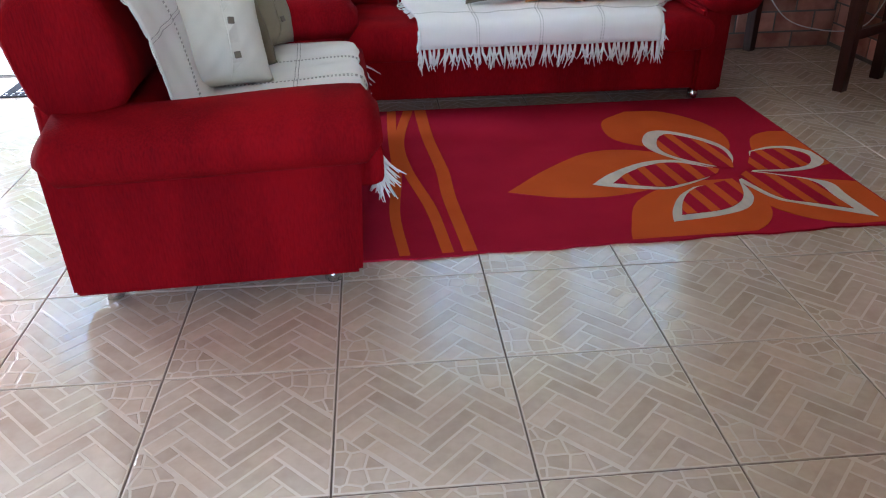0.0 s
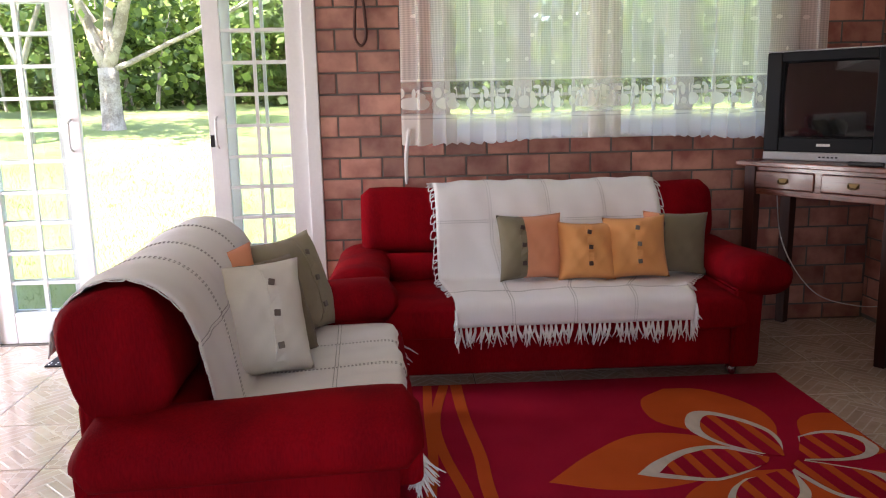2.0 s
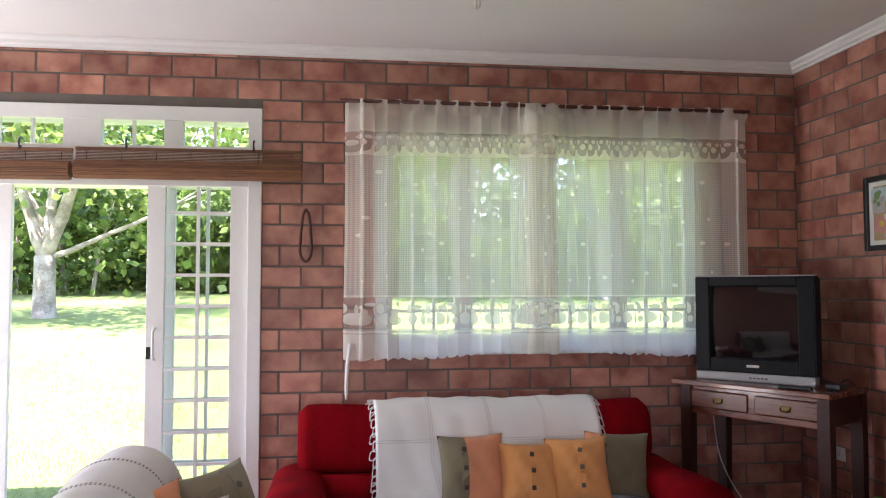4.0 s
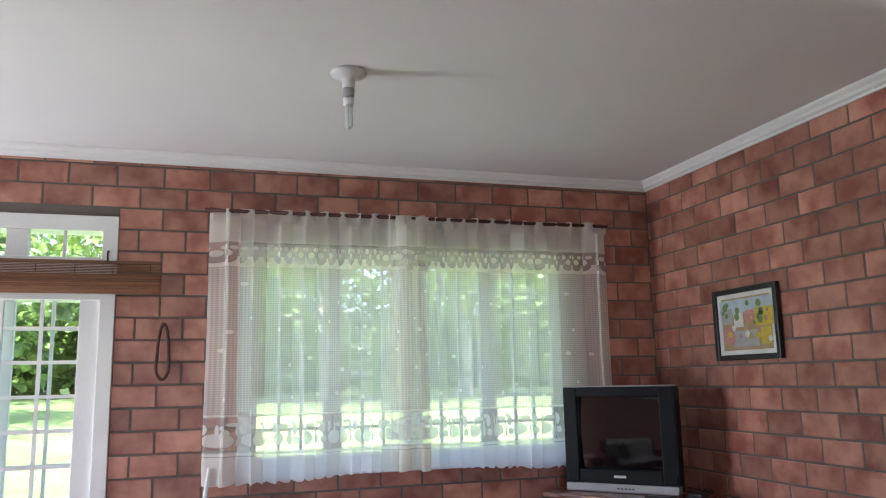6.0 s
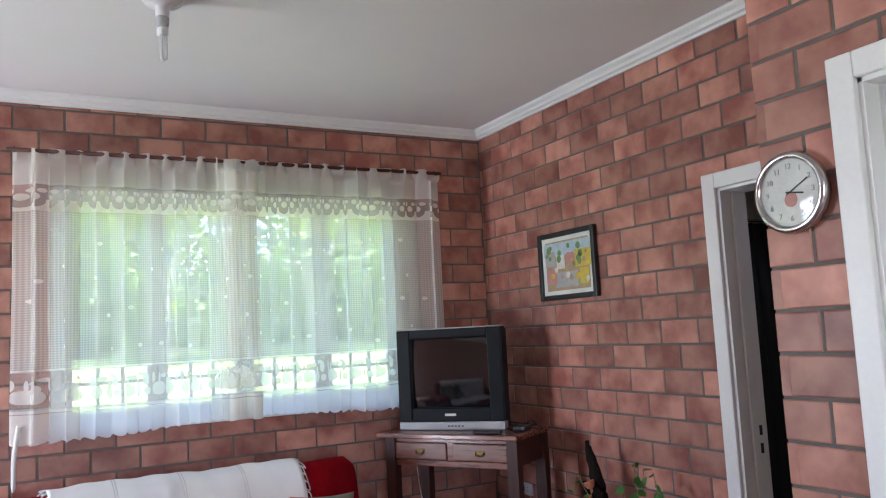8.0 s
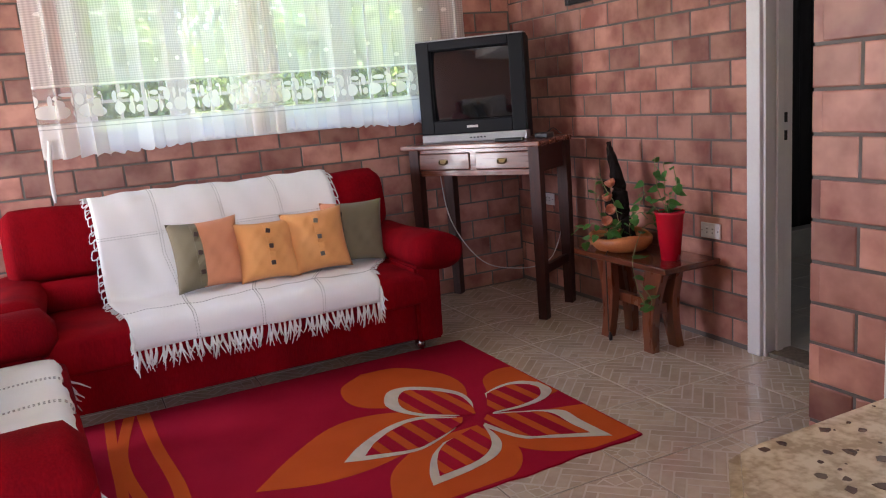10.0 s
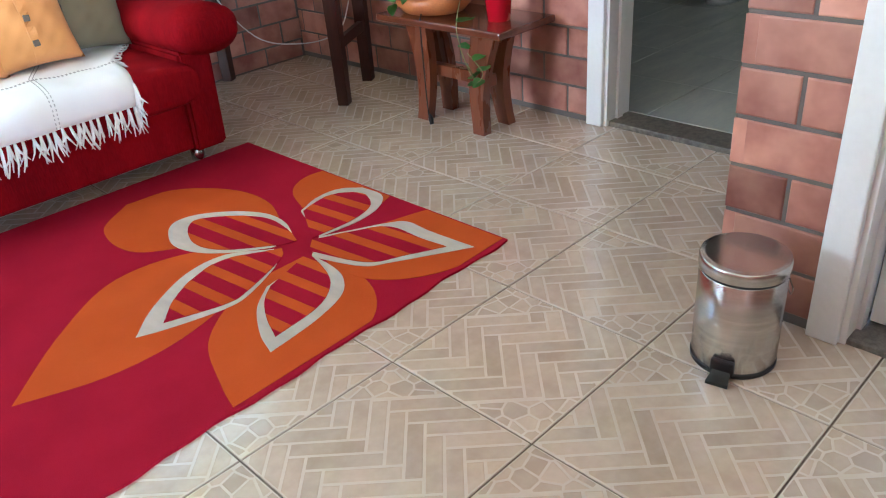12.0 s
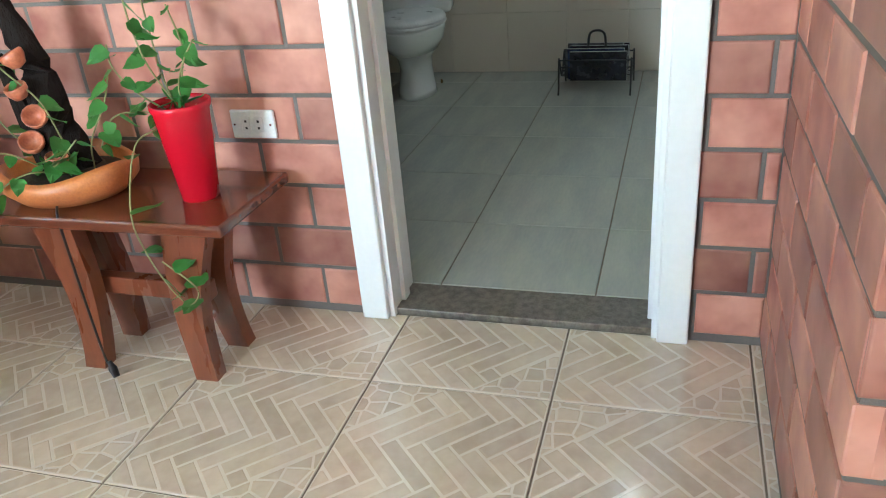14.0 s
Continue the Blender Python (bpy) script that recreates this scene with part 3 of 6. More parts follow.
gd = thing("door_3", Matrix(), "white wooden garden door with small panes, slid half open", "door", kind="structure")
x0, x1, z0, z1 = DOOR
for a, b in ((x0 + 0.001, x0 + 0.08), (x1 - 0.08, x1 - 0.001)):
    part("post", box(a, b, FRONT - 0.012, FRONT + T + 0.004, 0.006, z1 - 0.08, 0.004), WHITE, gd)
part("head", box(x0 + 0.001, x1 - 0.001, FRONT - 0.012, FRONT + T + 0.004, z1 - 0.085, z1 - 0.001, 0.004), WHITE, gd)
part("transom_bar", box(x0 + 0.08, x1 - 0.08, FRONT - 0.010, FRONT + T, 2.16, 2.395, 0.004), WHITE, gd)
for a, b in ((-0.856, -0.502), (-1.313, -0.962), (-1.87, -1.52), (-2.39, -2.0)):
    part("glazing_bar", box((a + b) / 2 - 0.008, (a + b) / 2 + 0.008, FRONT + 0.02, FRONT + 0.05, 2.395, z1 - 0.085), WHITE, gd)
    g = part("pane", box(a, b, FRONT + 0.033, FRONT + 0.037, 2.394, z1 - 0.084), GLASS, gd, "clear glass")
    g.visible_shadow = False
for a, b in ((-0.962, -0.856), (-1.52, -1.313), (-2.0, -1.87)):
    part("mullion", box(a, b, FRONT - 0.002, FRONT + 0.06, 2.394, z1 - 0.084, 0.002), WHITE, gd)
for n, a, b in (("sliding_leaf", -1.052, -0.485), ("sliding_leaf", -2.39, -1.788)):
    lf = glazed_leaf(n, gd, a, b, 0.008, 2.3, FRONT + 0.012, 0.1, 0.19, 0.11, 2, 11)
    hx = a + 0.05 if a > -1.5 else b - 0.05
    hp = [(hx, FRONT + 0.012, 1.16), (hx, FRONT - 0.03, 1.18), (hx, FRONT - 0.034, 1.25), (hx, FRONT - 0.03, 1.32), (hx, FRONT + 0.012, 1.34)]
    part("handle", tube(smooth_path(hp, 4), 0.007, 8), WHITE, lf, "white bow handle", True)
    if a > -1.5:
        part("latch", box(hx - 0.045, hx - 0.022, FRONT + 0.003, FRONT + 0.013, 1.165, 1.235, 0.003), BLACK, lf, "small black latch")
for a, b in ((-0.995, -0.455), (-2.4, -1.86)):
    glazed_leaf("fixed_leaf", gd, a, b, 0.008, 2.3, FRONT + 0.085, 0.085, 0.19, 0.11, 2, 11)

wd = thing("window_1", Matrix(), "white wooden window with small panes behind lace", "window", kind="structure")
x0, x1, z0, z1 = WIN
for a, b in ((x0 + 0.001, x0 + 0.05), (x1 - 0.05, x1 - 0.001)):
    part("window_frame", box(a, b, FRONT + 0.004, FRONT + T, z0, z1, 0.003), WHITE, wd)
part("window_frame", box(x0 + 0.05, x1 - 0.05, FRONT + 0.004, FRONT + T, z1 - 0.05, z1 - 0.001, 0.003), WHITE, wd)
part("window_sill", box(x0 - 0.04, x1 + 0.04, FRONT - 0.045, FRONT + T + 0.03, z0 - 0.018, z0 + 0.012, 0.005), WHITE, wd)
for i in range(4):
    a = x0 + 0.05 + (x1 - x0 - 0.1) * i / 4
    glazed_leaf("sash", wd, a + 0.001, a + (x1 - x0 - 0.1) / 4 - 0.001, z0 + 0.02, z1 - 0.05, FRONT + 0.05, 0.055, 0.06, 0.06, 3, 7)


def bamboo_blind(x0, x1, y, ztop):
    """A rolled-up slatted blind on hooks: head strip, hanging slats, roll, cords."""
    ob = thing("bamboo_blind", Matrix.Translation(((x0 + x1) / 2, y, ztop)), "rolled-up brown bamboo blind hanging over the garden door", "blind", "blinds over the garden door")
    w = (x1 - x0) / 2
    part("head_strip", box(-w, w, -0.012, 0.008, -0.012, 0.006, 0.002), BAMBOO, ob)
    slat = box(-w, w, -0.002, 0.002, -0.0028, 0.0028)
    me = bpy.data.meshes.new("slat")
    slat.to_mesh(me)
    slat.free()
    for i in range(9):
        place("slat", me, BAMBOO, ob, m=Matrix.Translation((0, -0.002, -0.018 - i * 0.0085)))
    stick = tube([(-w + 0.004, 0, 0), (w - 0.004, 0, 0)], 0.0056, 6)
    me = bpy.data.meshes.new("stick")
    stick.to_mesh(me)
    stick.free()
    rnd = random.Random(5)
    for i in range(30):
        a, r = 2 * math.pi * i / 30, 0.047 + 0.002 * (i % 2)
        place("stick", me, BAMBOO, ob, m=Matrix.Translation((rnd.uniform(-0.004, 0.004), math.cos(a) * r * 0.85 - 0.02, math.sin(a) * r - 0.122)))
    part("roll_core", tube([(-w + 0.005, -0.02, -0.122), (w - 0.005, -0.02, -0.122)], 0.042, 14), BAMBOO, ob)
    for k in range(7):
        x = -w + 0.06 + (2 * w - 0.12) * k / 6
        part("cord", tube([(x, -0.006, 0.0), (x, -0.008, -0.07), (x, -0.062, -0.12), (x, -0.03, -0.174)], 0.0022, 5), IRON, ob)
    for k in (0.22, 0.78):
        x = -w + 2 * w * k
        part("hook", tube(smooth_path([(x, 0.03, 0.06), (x, -0.018, 0.055), (x, -0.028, 0.02), (x, -0.012, -0.002), (x, 0.0, 0.018)], 4), 0.005, 6), BLACK, ob, "black metal hook", True)
    return ob


bamboo_blind(-1.425, -0.168, FRONT - 0.07, 2.362)
left_blind = bamboo_blind(-2.70, -1.44, FRONT - 0.07, 2.352)
part("pull_cord", tube(smooth_path([(0.24, -0.065, -0.14), (0.13, -0.066, -0.25), (-0.02, -0.066, -0.35), (-0.25, -0.06, -0.42), (-0.42, -0.05, -0.17)], 6), 0.003, 6), BLACK, left_blind, "dark pull cord hanging in a loop", True)


def curtain_panel(x0, x1, side, seed):
    """Lace net hung on a rod: folds, gathered at one side, scalloped hem, cloth UV in metres."""
    rnd = random.Random(seed)
    ph = [rnd.uniform(0, 6.28) for _ in range(6)]
    nu, nv, H = 240, 60, 1.5
    full = 1.35
    bm = bmesh.new()
    uv = bm.loops.layers.uv.new("cloth")
    vs = {}
    for j in range(nv + 1):
        v = j / nv
        for i in range(nu + 1):
            s = i / nu
            g = s if side < 0 else 1 - s                     # 0 at the gathered side
            spread = (0.10 * g + 0.9 * g ** 1.35) if g < 1 else 1
            spread = 0.78 * spread + 0.22 * g
            x = x0 + (x1 - x0) * (spread if side < 0 else 1 - spread)
            fold = math.exp(-(g / 0.14) ** 2) * 0.044 + math.exp(-((g - 1.0) / 0.06) ** 2) * 0.034 + 0.010 + 0.012 * max(0, math.sin(s * 9 + ph[5])) ** 2
            y = fold * math.sin(s * 62 + ph[0] + 0.5 * math.sin(v * 2 + ph[1])) + 0.008 * math.sin(s * 23 + ph[2] + v)
            x += 0.006 * math.sin(v * 5 + s * 30 + ph[3]) * (1 - v) + 0.75 * fold * math.sin(2 * (s * 62 + ph[0]))
            hem = 0.011 * abs(math.sin(s * full * (x1 - x0) / 0.075 * math.pi)) if j == 0 else 0.0
            z = v * H - hem * 1.6 + 0.018 * math.sin(s * 5 + ph[4]) * (1 - v) + (0.006 * math.sin(s * 75) if j == nv else 0)
            if v > 0.955:
                y = (0.012 + 0.026 * math.sin(s * full * (x1 - x0) / 0.065 * math.pi)) * min(1, (v - 0.955) / 0.015) + y * 0.2
            vs[i, j] = (bm.verts.new((x, y, z)), (s * full * (x1 - x0), z))
    for j in range(nv):
        for i in range(nu):
            q = [vs[i, j], vs[i + 1, j], vs[i + 1, j + 1], vs[i, j + 1]]
            f = bm.faces.new([a for a, _ in q])
            for lp, (_, t) in zip(f.loops, q):
                lp[uv].uv = t
    return bm


CUR_Z = 1.182
rod = thing("curtain_rod", Matrix.Translation((1.32, FRONT - 0.1, 2.668)), "thin dark iron curtain rod over the window", "curtain rod")
part("rod", tube([(-1.27, 0, 0), (1.27, 0, 0)], 0.011, 10), IRON, rod, smooth=True)
for x in (-1.235, 1.235):
    part("bracket", tube([(x, 0.1, 0.02), (x, 0.02, 0.015), (x, 0, -0.012)], 0.006, 6), IRON, rod)
for n, a, b, side, seed in (("lace_curtain", 0.092, 1.33, 1, 3), ("lace_curtain", 1.14, 2.55, -1, 8)):
    c = part(n, curtain_panel(a, b, side, seed), SHEER, smooth=True, m=Matrix.Translation((0, FRONT - 0.1, CUR_Z)))
    tagged(c, "sheer white lace curtain with fruit pattern borders", "curtain", "curtains of the window")
tie = tube(smooth_path([(0.115, FRONT - 0.1, 1.25), (0.094, FRONT - 0.105, 1.09), (0.092, FRONT - 0.1, 0.93)], 5), [0.012] * 10 + [0.006], 6)
tagged(part("curtain_tie", tie, THROW, smooth=True), "white cloth tie band hanging beside the curtain", "curtain tie")

# ---------- sofas ----------


def sofa(m, L, label, seats):
    """Local x along the length, y from front to back, z up."""
    D = 0.85
    ob = thing("sofa", m, label, "sofa", "red sofas of the living room")
    part("base", box(0.12, L - 0.12, 0.035, D - 0.03, 0.07, 0.30, 0.02, 3), SOFA_RED, ob)
    bm = box(0.12, L - 0.12, D - 0.14, D - 0.01, 0.09, 0.66, 0.04, 3)
    part("back_frame", bm, SOFA_RED, ob, smooth=True)
    w = (L - 0.40) / seats
    for k in range(seats):
        a = 0.20 + k * w
        rings = []
        for i, (y, s) in enumerate(((-0.078, 0.62), (-0.072, 0.82), (-0.05, 0.96), (0.02, 1.0), (0.2, 0.99), (0.4, 0.97), (0.6, 0.96))):
            rings.append(super_ring(a + w / 2, 0.365, w / 2 - 0.002, 0.085 * s, 32, 5.5, y))
        part("seat_cushion", loft(rings), SOFA_RED, ob, smooth=True)
    nb = seats
    wb = (L - 0.22) / nb
    for k in range(nb):
        rings = []
        for i in range(15):
            t = i / 14
            edge = min(1.0, 0.8 + 0.2 * math.sin(min(1, min(t, 1 - t) * 16) * math.pi / 2))
            r = super_ring(0, 0, 0.138 * edge, 0.18 * edge, 32, 3.2, 0, 0.0)
            x = 0.10 + wb * (k + t)
            tilt = radians(-13)
            ring = []
            for (u, _, v) in r:
                yy, zz = u * math.cos(tilt) - v * math.sin(tilt), u * math.sin(tilt) + v * math.cos(tilt)
                ring.append((x, 0.73 + yy, 0.748 + zz + 0.006 * math.sin(t * 7 + k)))
            rings.append(ring)
        part("back_cushion", loft(rings), SOFA_RED, ob, smooth=True)
    lum = []
    for i in range(9):
        t = i / 8
        lum.append([(0.2 + (L - 0.4) * t, 0.60 + 0.085 * math.cos(a), 0.50 + 0.085 * math.sin(a)) for a in [2 * math.pi * k / 16 for k in range(16)]])
    part("lumbar_roll", loft(lum), SOFA_RED, ob, smooth=True)
    for s in (0, 1):
        # side panel with a slanted back edge
        xa, xb = (0.095, 0.235) if s == 0 else (L - 0.235, L - 0.095)
        poly = [(0.008, 0.065), (0.848, 0.06), (0.858, 0.47), (-0.012, 0.47)]
        bm = loft([[(x, y, z) for y, z in poly] for x in (xa, xb)])
        bmesh.ops.bevel(bm, geom=bm.edges[:], offset=0.012, segments=2, affect="EDGES")
        part("side_panel", bm, SOFA_RED, ob)
        # padded arm, humped at the front, lower along its middle
        cx = 0.108 if s == 0 else L - 0.108
        rings = []
        for i in range(21):
            t = i / 20
            y = -0.068 + 0.892 * t
            edge = (max(0.0, 1 - (1 - min(1, t / 0.07)) ** 2)) ** 0.5 if t < 0.07 else (max(0.0, 1 - ((t - 0.95) / 0.05) ** 2) ** 0.5 if t > 0.95 else 1)
            edge = 0.35 + 0.65 * edge
            top = 0.622 + 0.012 * math.cos((t - 0.12) * 5.2) - 0.02 * max(0, t - 0.75)
            low = 0.428 + 0.012 * (1 - t)
            rings.append(super_ring(cx, (top + low) / 2, 0.148 * (0.6 + 0.4 * edge), (top - low) / 2 * edge, 30, 2.3, y, radians(5 if s == 0 else -5)))
        part("armrest", loft(rings), SOFA_RED, ob, smooth=True)
    for x in (0.195, L - 0.195):
        for y in (0.10, 0.765):
            part("foot", lathe([(0.026, 0.0), (0.028, 0.004), (0.028, 0.05), (0.022, 0.055), (0.022, 0.085)], 16), CHROME, ob, "round chrome foot", True, Matrix.Translation((x, y, 0)))
    return ob


def throw(m, spans, prof, label, seed, lines_at, loop=1.0):
    """A woven cloth along a profile of (y, z) from hem to back; spans: (share of the way, x0, x1)."""
    rnd = random.Random(seed)
    ob = thing("throw_blanket", m, label, "throw", "white throws on the sofas")
    path = [(p.y, p.z) for p in smooth_path([(0, y, z) for y, z in prof], 8)]
    acc = [0.0]
    for a, b in zip(path, path[1:]):
        acc.append(acc[-1] + math.hypot(b[0] - a[0], b[1] - a[1]))
    total, nx, ny = acc[-1], 60, 72
    ph = [rnd.uniform(0, 6.28) for _ in range(6)]
    fr = [q[0] for q in spans]

    def at(s, d, lift=0.0):
        """s: 0..1 across, d: 0..total along the profile, lift: off the cloth"""
        d = min(max(d, 0.0), total)
        k = min(int(np.searchsorted(acc, d, side="right")) - 1, len(path) - 2)
        f = (d - acc[k]) / max(1e-6, acc[k + 1] - acc[k])
        (ya, za), (yb, zb) = path[k], path[k + 1]
        ny_, nz_ = -(zb - za), yb - ya
        ln = math.hypot(ny_, nz_) or 1
        w = 0.004 * math.sin(s * 9 + d * 3 + ph[0]) + 0.003 * math.sin(s * 21 - d * 7 + ph[1]) + 0.0025 * math.sin(s * 47 + d * 11 + ph[4]) + 0.006
        a, b = np.interp(d / total, fr, [q[1] for q in spans]), np.interp(d / total, fr, [q[2] for q in spans])
        x = a + (b - a) * s + 0.008 * math.sin(d * 5 + ph[2] + s * 2)
        return (x, ya + (yb - ya) * f + ny_ / ln * (w + lift), za + (zb - za) * f + nz_ / ln * (w + lift))

    bm = bmesh.new()
    g = [[bm.verts.new(at(i / nx, total * j / ny)) for i in range(nx + 1)] for j in range(ny + 1)]
    for j in range(ny):
        for i in range(nx):
            bm.faces.new((g[j][i], g[j][i + 1], g[j + 1][i + 1], g[j + 1][i]))
    c = part("cloth", bm, THROW, ob, smooth=True)
    so = c.modifiers.new("thickness", "SOLIDIFY")
    so.thickness, so.offset = 0.005, 0.0
    # hemstitch: a double row of short dashes for each line, grey for the holes' shade
    for kind, pos in lines_at:
        bm = bmesh.new()
        wid = spans[0][2] - spans[0][1]
        n = int((total if kind == "v" else wid) / 0.014)
        for i in range(n):
            t = (i + 0.5) / n
            for off in (-0.006, 0.006):
                if kind == "v":
                    p, q = at(pos + off / wid, t * total - 0.0035, 0.0035), at(pos + off / wid, t * total + 0.0035, 0.0035)
                else:
                    p, q = at(t - 0.0035 / wid, pos * total + off, 0.0035), at(t + 0.0035 / wid, pos * total + off, 0.0035)
                tube([p, q], 0.002, 3, bm)
        part("hemstitch", bm, STITCH, ob, "openwork stitching line")
    bm = bmesh.new()
    n = int((spans[0][2] - spans[0][1]) / 0.026)
    for i in range(n):
        s = (i + 0.5) / n + rnd.uniform(-0.006, 0.006)
        p = Vector(at(min(max(s, 0), 1), 0.0))
        knot = rnd.uniform(0.018, 0.03)
        for k in range(4):
            dx, ln = rnd.uniform(-0.02, 0.02), rnd.uniform(0.06, 0.11)
            tube([p, p + Vector((dx * 0.2, -0.003, -knot)), p + Vector((dx * 0.8, rnd.uniform(-0.014, 0.002), -ln * 0.65)), p + Vector((dx * 1.6, rnd.uniform(-0.014, 0.004), -ln))], [0.005, 0.0055, 0.0035, 0.0018], 5, bm)
    for sd in (0.0, 1.0):
        for k in range(7):
            p = Vector(at(sd, 0.012 * k + 0.004))
            for _ in range(3):
                dy, ln = rnd.uniform(-0.035, 0.03) - 0.006 * k, rnd.uniform(0.06, 0.12)
                tube([p, p + Vector((0.0, dy * 0.3, -0.025)), p + Vector((rnd.uniform(-0.01, 0.01), dy * 0.8, -ln * 0.7)), p + Vector((rnd.uniform(-0.014, 0.014), dy * 1.3, -ln))], [0.005, 0.0055, 0.0035, 0.0018], 5, bm)
    ob_f = part("fringe", bm, THROW, ob, "knotted cotton fringe", True)
    ob_f["kind"] = "stuff"
    bm = bmesh.new()
    for s, sg in ((0.0, -1), (1.0, 1)):
        d = total * 0.16
        while d < total * 0.98:
            p, q = Vector(at(s, d)), Vector(at(s, d + 0.04))
            o = Vector((sg * rnd.uniform(0.012, 0.034) * loop, 0, -rnd.uniform(0.0, 0.02) * loop))
            tube(smooth_path([p, p + o, q + o * 0.8, q], 3), 0.0014 + 0.0018 * loop, 4, bm)
            d += rnd.uniform(0.03, 0.06)
    ob_f = part("edging", bm, THROW, ob, "looped cotton edging", True)
    ob_f["kind"] = "stuff"
    return ob


S1_L, S2_L = 1.625, 2.178
M1 = Matrix.Translation((0.042, 2.082, 0)) @ Matrix.Rotation(radians(93.0), 4, "Z")
M2 = Matrix.Translation((-0.265, 3.818, 0))
sofa(M1, S1_L, "two-seat red chenille sofa with rolled arms on chrome feet", 2)
sofa(M2, S2_L, "three-seat red chenille sofa with rolled arms under the window", 3)
PROF = [(-0.09, 0.315), (-0.092, 0.36), (-0.078, 0.435), (-0.02, 0.462), (0.2, 0.456), (0.42, 0.450), (0.475, 0.462), (0.497, 0.53), (0.515, 0.64), (0.54, 0.78), (0.575, 0.87), (0.635, 0.93), (0.73, 0.95), (0.82, 0.92), (0.88, 0.85), (0.90, 0.76)]
throw(M2, [(0, 0.565, 1.715), (0.22, 0.56, 1.77), (0.42, 0.515, 1.95), (0.55, 0.505, 1.74), (1, 0.485, 1.72)], [(-0.088, 0.352), (-0.09, 0.385)] + PROF[2:],
      "white woven cotton throw with fringe over the sofa's seat and back", 4, [("v", 0.24), ("v", 0.5), ("v", 0.75), ("h", 0.62), ("h", 0.2)])
throw(M1, [(0, 0.26, 1.34), (0.40, 0.27, 1.37), (0.5, 0.26, 1.42), (0.62, 0.24, 1.42), (0.74, 0.18, 1.36), (1, 0.17, 1.35)], [(-0.052, 0.315), (-0.055, 0.37), (-0.05, 0.44), (-0.005, 0.466)] + PROF[4:],
      "white woven cotton throw covering the two-seat sofa", 9, [("v", 0.25), ("v", 0.5), ("v", 0.77), ("h", 0.62), ("h", 0.24)], 0.35)


def cushion(m, size, thick, panels, buttons, bcol, label):
    """A filled square cover. panels: (share of the width, cloth); buttons run down the seam between them or at a share."""
    ob = thing("throw_cushion", m, label, "cushion", "cushions on the sofas")
    n, h = 22, size / 2

    def pt(u, v, side):
        cu, cv = abs(u) ** 2.2, abs(v) ** 2.2
        f = max(0.0, (1 - cu) * (1 - cv)) ** 0.55
        pin = 1 - 0.085 * (1 - abs(v) ** 2) * abs(u) ** 3
        pin2 = 1 - 0.085 * (1 - abs(u) ** 2) * abs(v) ** 3
        wr = (0.005 * math.sin(u * 9 + v * 5) + 0.003 * math.sin(u * 17 - v * 13)) * f
        return (u * h * pin, side * (thick / 2 * f) + wr, h + v * h * pin2)

    edges = [0.0]
    for w, _ in panels:
        edges.append(edges[-1] + w)
    for k, (w, c) in enumerate(panels):
        bm = bmesh.new()
        cols = max(4, int(n * w))
        for side in (-1, 1):
            g = [[bm.verts.new(pt(-1 + 2 * (edges[k] + w * i / cols), -1 + 2 * j / n, side)) for i in range(cols + 1)] for j in range(n + 1)]
            for j in range(n):
                for i in range(cols):
                    bm.faces.new((g[j][i], g[j][i + 1], g[j + 1][i + 1], g[j + 1][i]))
        bmesh.ops.remove_doubles(bm, verts=bm.verts[:], dist=0.0005)
        part("cover" if k == 0 else "panel", bm, c, ob, smooth=True)
    u0 = -1 + 2 * buttons
    strip = []
    for j in range(13):
        v = -0.96 + 1.92 * j / 12
        a, b = Vector(pt(u0 - 0.09, v, -1)), Vector(pt(u0 + 0.09, v, -1))
        strip.append([a + Vector((0, 0.001, 0)), a + Vector((0, -0.004, 0)), b + Vector((0, -0.004, 0)), b + Vector((0, 0.001, 0))])
    part("button_placket", loft(strip), panels[min(len(panels) - 1, 1 if buttons >= panels[0][0] else 0)][1], ob)
    for v in (-0.52, 0.02, 0.55):
        p = Vector(pt(u0, v, -1))
        bt = box(-0.0115, 0.0115, -0.011, -0.003, -0.0115, 0.0115, 0.003)
        part("button", bt, bcol, ob, "square coconut-shell button", False, Matrix.Translation(p) @ Matrix.Rotation(0.25 * v + 0.1, 4, "Y"))
    return ob


def lean(x, y, z, face, back=14, roll=0):
    """Stands at x, y, z, looks along face (degrees), leans back."""
    return Matrix.Translation((x, y, z)) @ Matrix.Rotation(radians(face), 4, "Z") @ Matrix.Rotation(radians(-back), 4, "X") @ Matrix.Rotation(radians(roll), 4, "Y")


SEAT = 0.462
cushion(lean(1.51, 4.22, SEAT, -14, 14, 1), 0.34, 0.17, [(0.28, C_PEACH), (0.72, C_OLIVE)], 0.3, COCO, "olive and peach cotton cushion with dark buttons")
cushion(lean(0.742, 4.18, SEAT, 6, 16, 0), 0.355, 0.19, [(0.36, C_OLIVE), (0.64, C_PEACH)], 0.34, COCO, "peach and olive cotton cushion with three buttons")
cushion(lean(1.295, 4.145, SEAT, -4, 18, -2), 0.335, 0.19, [(0.5, C_ORANGE), (0.5, C_ORANGE)], 0.5, COCO_G, "orange cotton cushion with three wooden buttons")
cushion(lean(1.025, 4.14, SEAT, 3, 20, 2), 0.315, 0.18, [(0.5, C_ORANGE), (0.5, C_ORANGE)], 0.5, COCO, "orange cotton cushion with dark square buttons")
cushion(lean(-0.44, 2.80, SEAT, 34, 20, 3), 0.42, 0.22, [(0.6, C_CREAM), (0.4, C_CREAM)], 0.62, COCO_G, "cream cotton cushion with three horn buttons")
